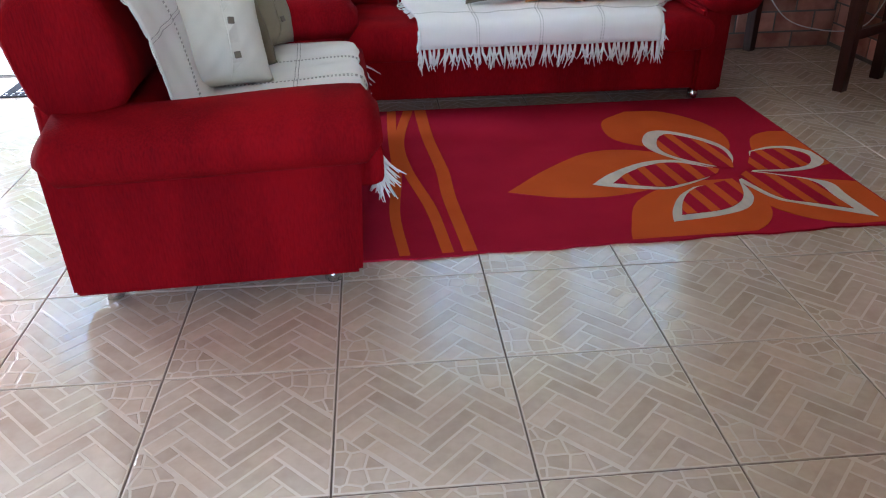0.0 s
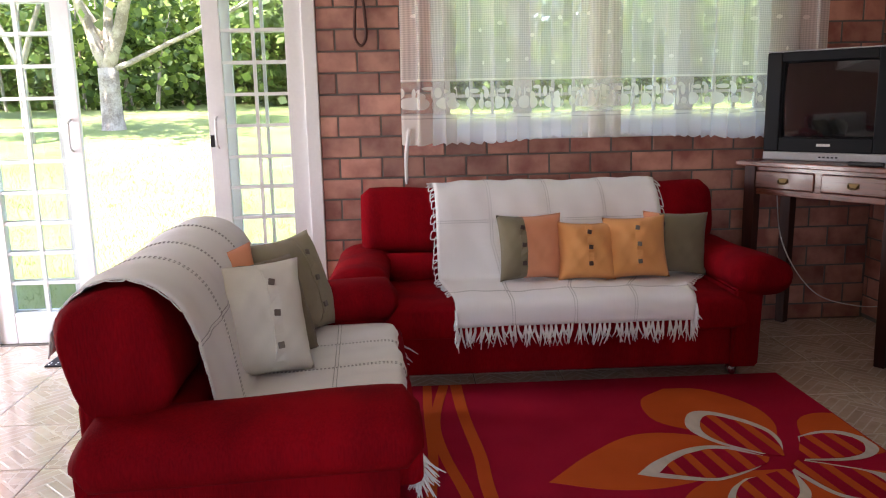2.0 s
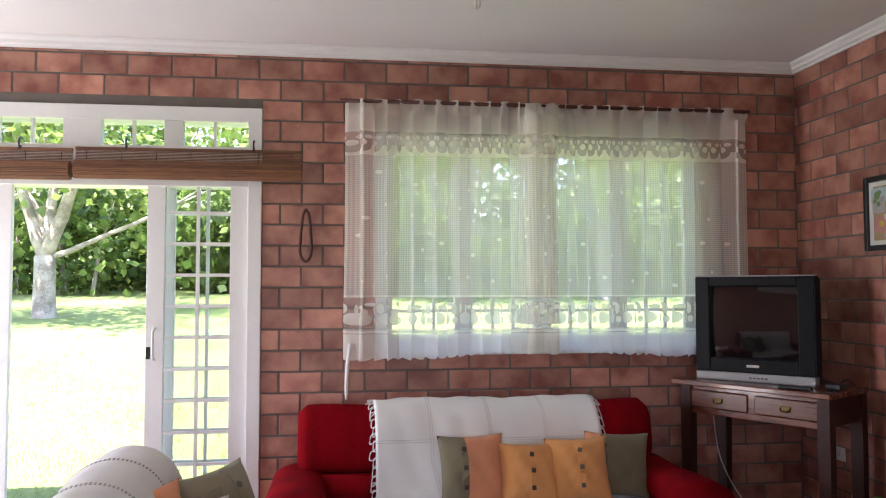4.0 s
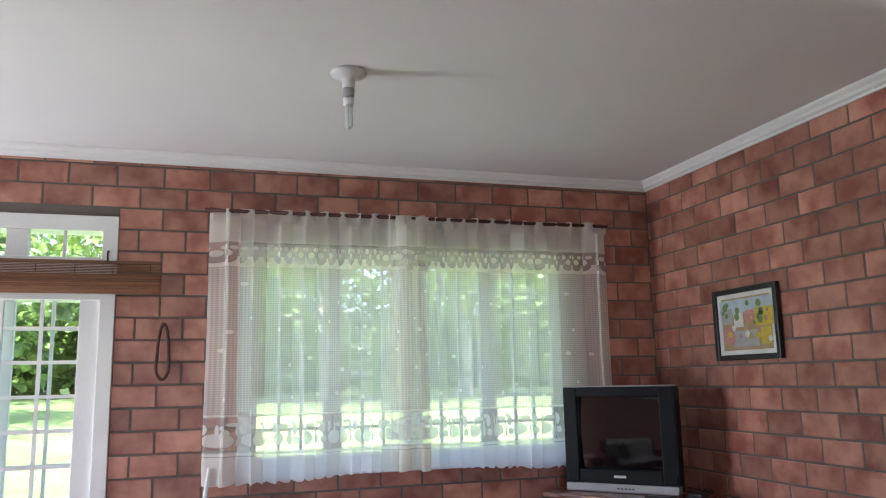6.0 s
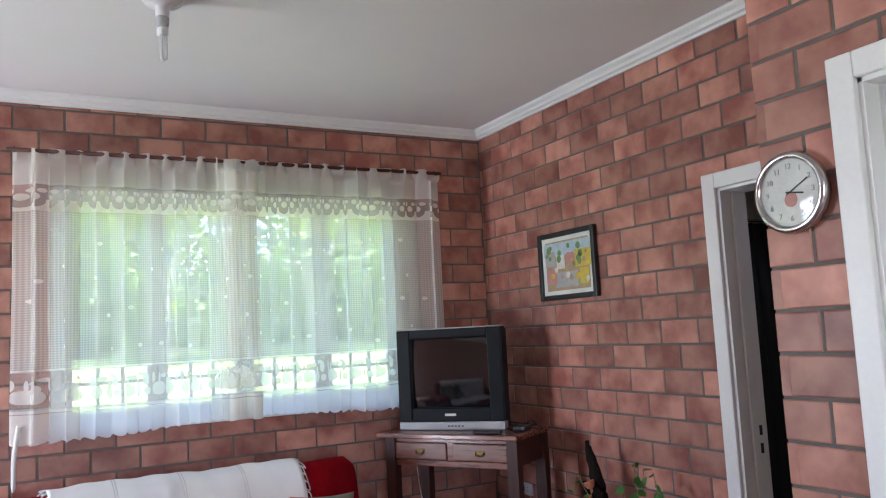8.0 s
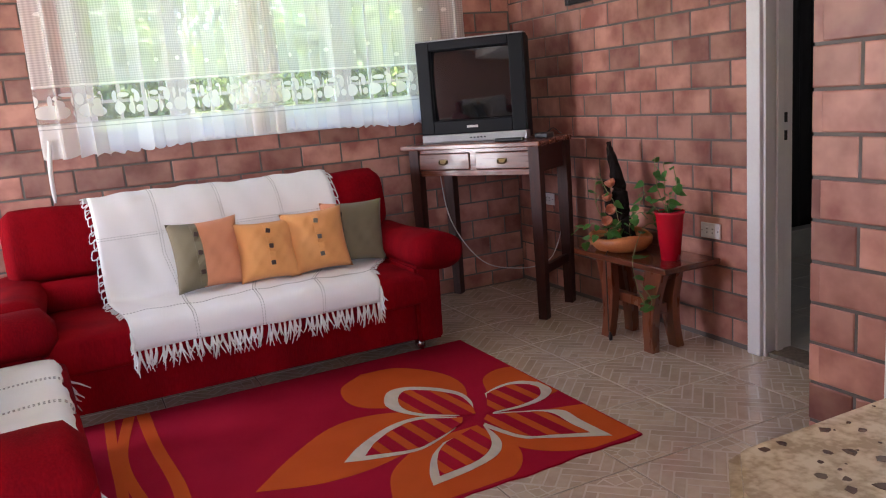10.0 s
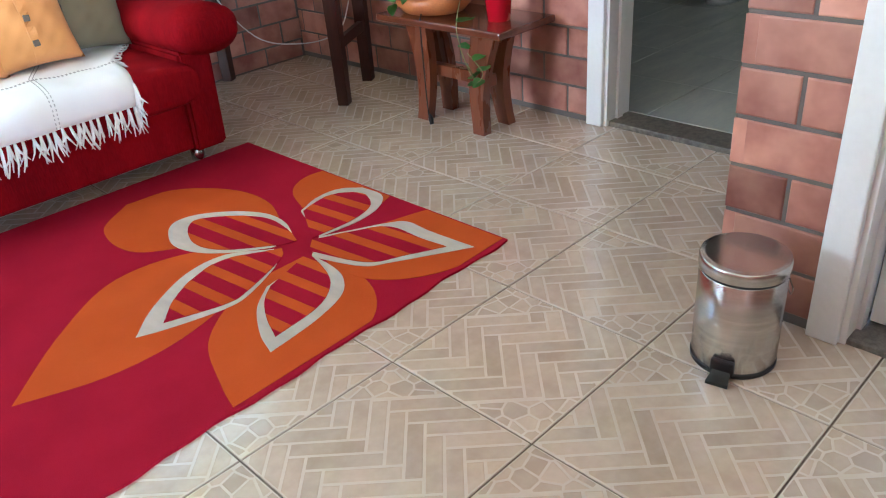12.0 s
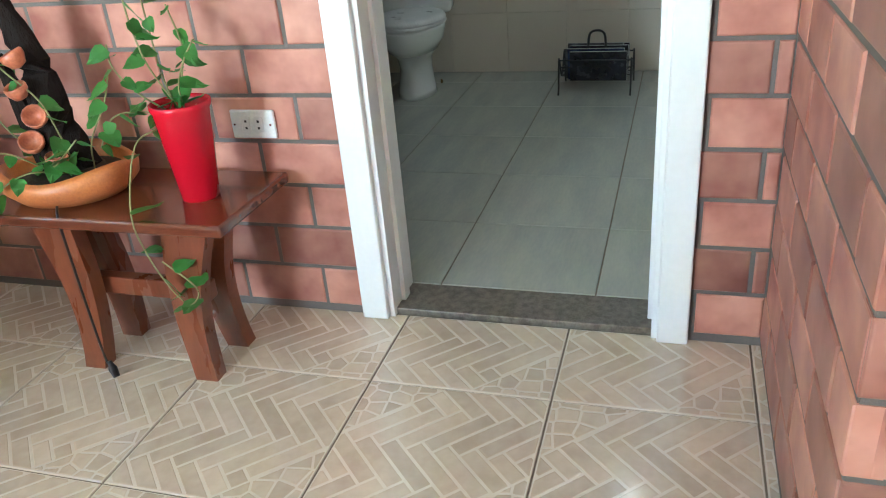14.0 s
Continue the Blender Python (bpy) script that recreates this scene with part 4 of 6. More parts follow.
cushion(lean(-0.385, 3.00, SEAT, 58, 22, 4), 0.40, 0.17, [(0.5, C_OLIVE), (0.5, C_OLIVE)], 0.6, COCO, "olive cotton cushion leaning on the sofa back")
cushion(lean(-0.325, 3.31, SEAT, 62, 20, 0), 0.43, 0.18, [(0.5, C_KHAKI), (0.5, C_KHAKI)], 0.62, COCO_G, "khaki cotton cushion with buttons on the sofa")
cushion(lean(-0.545, 2.92, SEAT + 0.03, 46, 14, -6), 0.40, 0.12, [(0.5, C_PEACH), (0.5, C_PEACH)], 0.5, COCO, "peach cotton cushion tucked behind other cushions")

# ---------- rug ----------
RUG = (-0.06, 1.957, 2.352, 3.885)
rug = thing("rug", Matrix.Translation((0, 0, 0)), "crimson wool rug with a large orange and ivory flower", "rug")
nx, ny = 60, 46


def rug_point(u, v):
    """The rug lies a little out of square; its near edge ripples."""
    x0, x1 = RUG[0], RUG[1] - 0.018 * v
    x = x0 + (x1 - x0) * u
    y0 = RUG[2] + 0.068 * u
    return x, y0 + (RUG[3] - y0) * v + (0.005 * math.sin(u * 31) + 0.003 * math.sin(u * 83) if v == 0 else 0)


bm = bmesh.new()
top = [[bm.verts.new((*rug_point(i / nx, j / ny), 0.008)) for i in range(nx + 1)] for j in range(ny + 1)]
for j in range(ny):
    for i in range(nx):
        bm.faces.new((top[j][i], top[j][i + 1], top[j + 1][i + 1], top[j + 1][i]))
ex = bmesh.ops.extrude_face_region(bm, geom=bm.faces[:])
bmesh.ops.translate(bm, verts=[v for v in ex["geom"] if isinstance(v, bmesh.types.BMVert)], vec=(0, 0, -0.0075))
part("woven_ground", bm, RUG_RED, rug)


def in_rug(poly):
    e, k = 0.006, 0.068 / (RUG[1] - RUG[0])
    near = RUG[2] - k * RUG[0] + 0.016
    for n, d in (((1, 0.0117), RUG[1] + 0.0117 * RUG[2] - e), ((-1, 0), -(RUG[0] + e)), ((0, 1), RUG[3] - e), ((k, -1), -near)):
        poly = clip(poly, n, d)
    return poly


def outline(root, left, tip, right):
    """Root to tip along the left points, back along the right points."""
    a = smooth_path([(*root, 0), *[(*p, 0) for p in left], (*tip, 0)], 8)
    b = smooth_path([(*tip, 0), *[(*p, 0) for p in right], (*root, 0)], 8)
    return [(p.x, p.y) for p in a[:-1] + b[:-1]]


ORANGE = [
    outline((1.45, 3.05), [(1.22, 3.20), (1.0, 3.21), (0.78, 3.05)], (0.58, 2.837), [(0.80, 2.76), (1.02, 2.765), (1.25, 2.86)]),
    outline((1.48, 2.86), [(1.25, 2.84), (1.05, 2.70), (0.965, 2.50)], (0.93, 2.36), [(1.2, 2.36), (1.42, 2.44), (1.52, 2.62)]),
    outline((1.55, 2.88), [(1.50, 2.72), (1.54, 2.56), (1.70, 2.44)], (1.99, 2.40), [(1.99, 2.6), (1.98, 2.75), (1.8, 2.82)]),
    outline((1.60, 2.96), [(1.68, 3.12), (1.75, 3.29), (1.86, 3.36)], (1.99, 3.34), [(1.99, 3.2), (1.99, 3.0), (1.8, 2.93)]),
    outline((1.54, 3.04), [(1.36, 3.18), (1.15, 3.34), (1.15, 3.58)], (1.30, 3.72), [(1.48, 3.69), (1.62, 3.5), (1.64, 3.28)]),
]
def loop(pts, sharp=()):
    """A closed line through the points, smooth but for the sharp ones."""
    n = len(pts)
    cut = sorted(sharp) or [0]
    out = []
    for i, a in enumerate(cut):
        b = cut[(i + 1) % len(cut)]
        b = b if b > a else b + n
        out += [(p.x, p.y) for p in smooth_path([(*pts[q % n], 0) for q in range(a, b + 1)], 6)[:-1]]
    return out


# each petal: the outer line, its sharp corners, the heart inside it, its sharp corners
IVORY = [
    ([(1.45, 2.975), (1.33, 3.072), (1.184, 3.066), (1.02, 2.967), (0.920, 2.866), (1.003, 2.833), (1.16, 2.793), (1.25, 2.806), (1.403, 2.89)], (0, 4),
     [(1.435, 2.968), (1.313, 3.045), (1.192, 3.026), (1.085, 2.958), (1.004, 2.868), (1.171, 2.812), (1.256, 2.824), (1.39, 2.892)], (0, 4)),
    ([(1.30, 2.796), (1.217, 2.721), (1.151, 2.607), (1.122, 2.514), (1.29, 2.539), (1.417, 2.585), (1.48, 2.659), (1.5, 2.74), (1.502, 2.837)], (0, 3, 8),
     [(1.31, 2.79), (1.252, 2.735), (1.205, 2.655), (1.169, 2.560), (1.325, 2.584), (1.414, 2.637), (1.463, 2.71), (1.494, 2.83)], (0, 3, 7)),
    ([(1.495, 2.835), (1.557, 2.663), (1.64, 2.599), (1.853, 2.468), (1.842, 2.651), (1.843, 2.765), (1.787, 2.817), (1.702, 2.864), (1.594, 2.923)], (0, 3, 8),
     [(1.503, 2.838), (1.579, 2.668), (1.685, 2.60), (1.80, 2.538), (1.789, 2.653), (1.79, 2.755), (1.76, 2.812), (1.695, 2.856), (1.592, 2.915)], (0, 3, 8)),
    ([(1.67, 3.13), (1.77, 3.171), (1.866, 3.165), (1.93, 3.101), (1.93, 2.992), (1.852, 2.925), (1.736, 2.904), (1.594, 2.923)], (0, 3, 7),
     [(1.675, 3.122), (1.772, 3.148), (1.84, 3.136), (1.882, 3.098), (1.893, 3.035), (1.843, 2.956), (1.745, 2.923), (1.60, 2.932)], (0, 3, 7)),
    ([(1.532, 2.975), (1.582, 3.096), (1.582, 3.216), (1.515, 3.334), (1.41, 3.422), (1.319, 3.415), (1.256, 3.294), (1.27, 3.185), (1.335, 3.085), (1.449, 2.992)], (0, 9),
     [(1.53, 2.985), (1.566, 3.09), (1.56, 3.19), (1.48, 3.315), (1.395, 3.377), (1.335, 3.325), (1.303, 3.21), (1.345, 3.1), (1.455, 3.0)], (0, 8)),
]
for k, poly in enumerate(ORANGE):
    part("orange_petal", plate(in_rug(poly), 0.0076, 0.0090 + 0.0002 * k), RUG_ORANGE, rug, "orange woven petal")
for n_, (outer, corners, heart, ends) in enumerate(IVORY):
    up = 0.00015 * n_
    # the ivory line thins out towards the middle of the flower
    heart = [(x + (1.53 - x) * k, y + (2.93 - y) * k) for x, y in heart for k in [max(0.0, 1 - math.hypot(x - 1.53, y - 2.93) / 0.24) * 0.6]]
    poly, inner = loop(outer, corners), loop(heart, ends)
    part("ivory_outline", plate(in_rug(poly), 0.0089, 0.0106 + up), RUG_WHITE, rug, "ivory woven petal outline")
    part("petal_heart", plate(in_rug(inner), 0.0100, 0.0117 + up), RUG_RED, rug, "crimson petal heart")
    bm = bmesh.new()
    for s in range(-9, 10):
        # slanted orange stripes across the heart
        n = Vector((0.993, 0.119))
        d0 = 1.694 + s * 0.094
        st = clip(clip(in_rug(inner), (n.x, n.y), d0 + 0.019), (-n.x, -n.y), -(d0 - 0.019))
        if len(st) > 2:
            plate(st, 0.011, 0.0128 + up, bm)
    if len(bm.verts):
        part("petal_stripes", bm, RUG_ORANGE, rug, "slanted orange stripes")
for pts, w in (([(0.165, 2.36), (0.135, 2.7), (0.16, 3.1), (0.16, 3.5), (0.16, 3.93)], 0.02), ([(0.31, 2.36), (0.27, 2.72), (0.205, 3.1), (0.19, 3.45), (0.25, 3.93)], 0.022), ([(0.385, 2.36), (0.345, 2.8), (0.345, 3.1), (0.32, 3.5), (0.30, 3.93)], 0.026)):
    c = smooth_path([(*p, 0) for p in pts], 6)
    poly = [(p.x - w * (1 + 0.25 * math.sin(p.y * 4)), p.y) for p in c] + [(p.x + w * (1 + 0.25 * math.sin(p.y * 5)), p.y) for p in reversed(c)]
    part("orange_stripe", plate(in_rug(poly), 0.0076, 0.0088 + w * 0.02), RUG_ORANGE, rug, "wavy orange stripe")

# ---------- corner table and television ----------
TA = -58.0        # its long side runs along this way
MT = Matrix.Translation((2.469, 4.37, 0)) @ Matrix.Rotation(radians(TA), 4, "Z")


def corner_table():
    """Local x along the front, y from front (-) to back."""
    ob = thing("corner_table", MT, "tall dark red-brown wooden table with two drawers in the corner", "table")
    L, D, H = 0.80, 0.38, 1.03
    part("tabletop", box(-L / 2 - 0.085, L / 2 + 0.045, -D / 2 - 0.05, D / 2 + 0.03, H - 0.03, H, 0.006), WOOD, ob)
    for x in (-1, 1):
        for y in (-1, 1):
            bm = loft([[(x * L / 2 + a * w, y * D / 2 + b * w, z) for a, b in ((-1, -1), (1, -1), (1, 1), (-1, 1))] for z, w in ((0, 0.024), (0.004, 0.026), (0.7, 0.032), (H - 0.03, 0.032))])
            part("leg", bm, WOOD_D, ob)
    part("apron", box(-L / 2 + 0.032, L / 2 - 0.032, D / 2 - 0.02, D / 2 + 0.01, H - 0.18, H - 0.03), WOOD_D, ob)
    for x in (-1, 1):
        part("apron", box(x * L / 2 - 0.012, x * L / 2 + 0.012, -D / 2 + 0.032, D / 2 - 0.032, H - 0.18, H - 0.03), WOOD_D, ob)
        part("stretcher", box(x * L / 2 - 0.015, x * L / 2 + 0.015, -D / 2 + 0.02, D / 2 - 0.02, 0.26, 0.31, 0.003), WOOD_D, ob)
    part("rail", box(-L / 2 + 0.032, L / 2 - 0.032, -D / 2 - 0.012, -D / 2 + 0.02, H - 0.19, H - 0.155, 0.003), WOOD, ob)
    part("rail", box(-L / 2 + 0.032, L / 2 - 0.032, -D / 2 - 0.010, -D / 2 + 0.02, H - 0.052, H - 0.03), WOOD, ob)
    part("divider", box(-0.025, 0.025, -D / 2 - 0.010, -D / 2 + 0.02, H - 0.155, H - 0.052), WOOD, ob)
    for x in (-1, 1):
        c = x * (L / 4 - 0.003)
        d = part("drawer", box(c - 0.178, c + 0.178, -D / 2 - 0.02, -D / 2 + 0.25, H - 0.152, H - 0.055, 0.006), WOOD_F, ob)
        part("backplate", box(c - 0.03, c + 0.03, -D / 2 - 0.024, -D / 2 - 0.019, H - 0.115, H - 0.09, 0.003), BRASS, d, "aged brass plate")
        part("handle", tube(smooth_path([(c - 0.026, -D / 2 - 0.024, H - 0.1), (c - 0.018, -D / 2 - 0.036, H - 0.118), (c + 0.018, -D / 2 - 0.036, H - 0.118), (c + 0.026, -D / 2 - 0.024, H - 0.1)], 4), 0.004, 6), BRASS, d, "aged brass drop handle", True)
    return ob


corner_table()
TVW, TVH, TBASE = 0.665, 0.60, 1.031


def television():
    m = Matrix.Translation((2.395, 4.40, TBASE)) @ Matrix.Rotation(radians(-48), 4, "Z")
    ob = thing("television", m, "old boxy tube television with a silver lower edge, switched off", "television")
    w, h = TVW / 2, TVH
    # bezel as four bars round a recessed, bulging tube
    part("bezel", box(-w, -w + 0.085, -0.02, 0.06, 0.05, h, 0.008), TV_BLACK, ob)
    part("bezel", box(w - 0.085, w, -0.02, 0.06, 0.05, h, 0.008), TV_BLACK, ob)
    part("bezel", box(-w + 0.0855, w - 0.0855, -0.0195, 0.0595, h - 0.055, h, 0.006), TV_BLACK, ob)
    part("bezel", box(-w + 0.0855, w - 0.0855, -0.0195, 0.0595, 0.05, 0.13, 0.006), TV_BLACK, ob)
    part("silver_edge", box(-w, w, -0.022, 0.06, 0.0, 0.0495, 0.008), TV_GREY, ob, "silver plastic control strip")
    for k in range(5):
        part("control_button", box(-0.02 + k * 0.022, -0.008 + k * 0.022, -0.0245, -0.021, 0.02, 0.028, 0.001), TV_BLACK, ob)
    part("top_edge", box(-w, w, -0.018, 0.06, h + 0.0005, h + 0.008, 0.003), TV_GREY, ob)
    part("side_trim", box(w + 0.0005, w + 0.006, -0.015, 0.06, 0.05, h, 0.002), TV_BLACK, ob)
    part("brand_bar", box(-0.035, 0.035, -0.0225, -0.019, 0.083, 0.097), PAPER, ob, "pale maker's mark")
    sw, sh0, sh1 = w - 0.086, 0.131, h - 0.056
    bm = bmesh.new()
    g = []
    for j in range(13):
        row = []
        for i in range(17):
            u, v = -1 + 2 * i / 16, -1 + 2 * j / 12
            row.append(bm.verts.new((u * sw, 0.022 - 0.022 * (1 - 0.5 * u * u - 0.5 * v * v), (sh0 + sh1) / 2 + v * (sh1 - sh0) / 2)))
        g.append(row)
    for j in range(12):
        for i in range(16):
            bm.faces.new((g[j][i], g[j][i + 1], g[j + 1][i + 1], g[j + 1][i]))
    part("screen", bm, TV_GLASS, ob, "dark curved tube glass", True)
    def rect(hw, z0, z1, y):
        return [(-hw, y, z0), (hw, y, z0), (hw, y, z1), (-hw, y, z1)]
    bm = loft([rect(w - 0.004, 0.006, h - 0.004, 0.06), rect(w - 0.006, 0.006, h - 0.008, 0.14), rect(w * 0.80, 0.01, h * 0.86, 0.21), rect(w * 0.66, 0.02, h * 0.7, 0.36), rect(w * 0.6, 0.03, h * 0.62, 0.39)])
    bmesh.ops.bevel(bm, geom=bm.edges[:], offset=0.006, segments=2, affect="EDGES")
    part("rear_housing", bm, TV_BLACK, ob)
    return ob


television()
rc = thing("remote_control", MT @ Matrix.Translation((0.24, -0.185, TBASE)) @ Matrix.Rotation(0.1, 4, "Z"), "black remote control lying on the corner table", "remote control")
part("body", box(-0.085, 0.085, -0.02, 0.02, 0.0, 0.02, 0.006), BLACK, rc)
for k in range(6):
    part("button", box(-0.065 + k * 0.02, -0.054 + k * 0.02, -0.006, 0.006, 0.0195, 0.022, 0.001), TV_GREY, rc)
ad = thing("signal_box", MT @ Matrix.Translation((0.38, -0.02, TBASE)), "small black box with a cable beside the television", "box")
part("body", box(-0.04, 0.04, -0.05, 0.05, 0, 0.03, 0.006), BLACK, ad)
part("cable", tube(smooth_path([(0.0, 0.03, 0.025), (0.03, 0.06, 0.05), (0.05, 0.1, 0.02), (0.03, 0.17, 0.012)], 6), 0.003, 6), BLACK, ad)
cable = tube(smooth_path([(2.30, 4.74, 0.90), (2.28, 4.58, 0.55), (2.38, 4.40, 0.30), (2.55, 4.27, 0.24), (2.72, 4.20, 0.26), (2.83, 4.22, 0.36), (2.92, 4.24, 0.60), (2.948, 4.25, 0.62)], 8), 0.0034, 6)
tagged(part("power_cable", cable, CABLE_W, smooth=True), "white power cable sagging under the corner table", "cable")


def outlet(y, z, label):
    ob = thing("wall_outlet", Matrix.Translation((RIGHT - 0.001, y, z)), label, "socket")
    part("plate", box(-0.011, 0.0, -0.063, 0.063, -0.038, 0.038, 0.004), PLASTIC_W, ob)
    for y0 in (-0.018, 0.018):
        part("socket", box(-0.0135, -0.0105, y0 - 0.013, y0 + 0.013, -0.02, 0.02, 0.003), PLASTIC_W, ob)
        for dz in (-0.009, 0.009):
            part("hole", box(-0.0142, -0.0133, y0 - 0.003, y0 + 0.003, dz - 0.003, dz + 0.003), BLACK, ob)
    for y0 in (-0.052, 0.052):
        part("screw", lathe([(0.003, 0), (0.003, 0.002)], 8), STEEL, ob, m=Matrix.Translation((-0.011, y0, 0)) @ Matrix.Rotation(radians(-90), 4, "Y"))
    return ob


outlet(3.062, 0.562, "white double wall socket beside the bathroom door")
outlet(4.475, 0.60, "white wall socket behind the corner table")

# ---------- picture, hook, clock, ceiling lamp ----------
pf = thing("framed_picture", Matrix.Translation((RIGHT - 0.004, 3.893, 1.969)), "small black-framed street painting on the brick wall", "picture")
w, h = 0.27, 0.202
for a, b, c, d in ((-w, -w + 0.03, -h, h), (w - 0.03, w, -h, h), (-w + 0.0301, w - 0.0301, -h, -h + 0.03), (-w + 0.0301, w - 0.0301, h - 0.03, h)):
    part("frame", box(-0.028, 0.0, a, b, c, d, 0.004), BLACK, pf)
part("mount", box(-0.012, -0.004, -w + 0.0302, w - 0.0302, -h + 0.0302, h - 0.0302), PAPER, pf, "white paper mount")
ART = [mat("painted " + n, c, 0.6, scale=30, bump=0.05) for n, c in (("pale blue", (0.45, 0.55, 0.62)), ("green", (0.16, 0.27, 0.10)), ("yellow", (0.62, 0.45, 0.05)), ("pink", (0.55, 0.25, 0.22)), ("ochre", (0.42, 0.30, 0.16)), ("grey", (0.42, 0.40, 0.40)), ("white", (0.7, 0.68, 0.63)))]
rnd = random.Random(21)
part("painting", box(-0.0135, -0.0118, -w + 0.065, w - 0.065, -h + 0.055, h - 0.055), ART[4], pf)
for k, (y0, y1, z0_, z1_, c) in enumerate(((-0.22, 0.22, 0.06, 0.138, 0), (-0.22, -0.08, -0.02, 0.08, 2), (-0.07, 0.0, 0.0, 0.07, 3), (0.02, 0.1, -0.02, 0.06, 6), (0.11, 0.21, 0.0, 0.09, 5), (-0.1, 0.12, -0.13, -0.04, 5), (0.1, 0.2, -0.1, -0.02, 3), (-0.2, -0.12, -0.12, -0.03, 2))):
    part("paint_patch", box(-0.0142 - k * 0.0002, -0.013, y0, y1, z0_, z1_), ART[c], pf)
for k in range(26):
    y, z, r = rnd.uniform(-0.19, 0.19), rnd.uniform(-0.11, 0.12), rnd.uniform(0.008, 0.024)
    part("paint_dab", lathe([(r, 0), (r * 0.7, 0.0012)], 7), ART[1 if z > 0.03 else rnd.choice((1, 2, 3, 4, 6))], pf, m=Matrix.Translation((-0.0155, y, z)) @ Matrix.Rotation(radians(-90), 4, "Y"))

hk = thing("wall_hook", Matrix.Translation((-0.148, FRONT - 0.006, 2.01)), "dark rust-coloured leather strap hanging from a nail", "strap")
part("nail", tube([(0, 0.006, 0.02), (0, -0.03, 0.022)], 0.004, 6), IRON, hk)
lp = [(0, -0.02, 0.024), (-0.018, -0.016, -0.02), (-0.03, -0.012, -0.14), (-0.032, -0.012, -0.24), (0.0, -0.012, -0.285), (0.03, -0.012, -0.24), (0.03, -0.012, -0.14), (0.018, -0.016, -0.02), (0, -0.02, 0.024)]
part("strap", tube(smooth_path(lp, 6), 0.0085, 8), IRON, hk, smooth=True)

ck = thing("wall_clock", Matrix.Translation((PILLAR_X - 0.002, 1.662, 1.952)) @ Matrix.Rotation(radians(-90), 4, "Y"), "round silver-rimmed wall clock on the brick wall", "clock")
part("rim", lathe([(0.085, 0.0), (0.112, 0.002), (0.118, 0.018), (0.114, 0.034), (0.104, 0.04), (0.096, 0.034), (0.095, 0.02)], 40, False), CHROME, ck, smooth=True)
part("dial", lathe([(0.0952, 0.004), (0.0952, 0.024)], 40), PAPER, ck, "white clock face")
for k in range(12):
    a = radians(30 * (k + 1))
    cu = bpy.data.curves.new("numeral", "FONT")
    cu.body, cu.size, cu.align_x, cu.align_y, cu.extrude = str(k + 1), 0.022, "CENTER", "CENTER", 0.0006
    tmp = new("numeral", cu)
    me = bpy.data.meshes.new_from_object(tmp.evaluated_get(bpy.context.evaluated_depsgraph_get()))
    bpy.data.objects.remove(tmp)
    place("numeral", me, PINK, ck, m=Matrix.Translation((0.074 * math.cos(a), -0.074 * math.sin(a), 0.0252)) @ Matrix.Rotation(radians(-90), 4, "Z"))
part("motif", lathe([(0.022, 0.0235), (0.02, 0.0252)], 14), ART[3], ck, "small printed pink motif", m=Matrix.Translation((-0.02, 0.0, 0)))
for ang, ln, wd_ in ((100, 0.045, 0.005), (62, 0.068, 0.0035)):
    part("hand", box(-0.012, ln, -wd_ / 2, wd_ / 2, 0.027, 0.0285), BLACK, ck, m=Matrix.Rotation(radians(-ang), 4, "Z"))
cg = part("cover_glass", lathe([(0.0955, 0.031), (0.07, 0.035), (0.03, 0.038), (0.002, 0.0385)], 32, False), GLASS, ck, "domed clear cover", True)
cg.visible_shadow = False

lampob = thing("ceiling_lamp", Matrix.Translation((0.624, 3.40, TOP - 0.001)) @ Matrix.Rotation(math.pi, 4, "X"), "bare fluorescent bulb in a white ceiling socket", "lamp")
part("rose", lathe([(0.0, 0.0), (0.075, 0.0), (0.078, 0.008), (0.072, 0.018), (0.035, 0.03), (0.028, 0.04), (0.027, 0.07), (0.024, 0.075), (0.002, 0.075)], 28), PLASTIC_W, lampob, smooth=True)
part("socket", lathe([(0.024, 0.075), (0.026, 0.08), (0.025, 0.11), (0.02, 0.115), (0.002, 0.116)], 20), TV_GREY, lampob, smooth=True)
part("bulb_base", lathe([(0.02, 0.115), (0.023, 0.125), (0.023, 0.15), (0.002, 0.152)], 20), PLASTIC_W, lampob, smooth=True)
TUBE_W = mat("unlit fluorescent glass", (0.82, 0.82, 0.8), 0.15, bump=0)
for a in range(3):
    dx, dy = 0.012 * math.cos(a * 2.09), 0.012 * math.sin(a * 2.09)
    part("glass_tube", tube([(dx, dy, 0.15), (dx, dy, 0.245), (dx * 0.5, dy * 0.5, 0.252), (-dy * 0.6, dx * 0.6, 0.25)], 0.006, 8), TUBE_W, lampob, smooth=True)

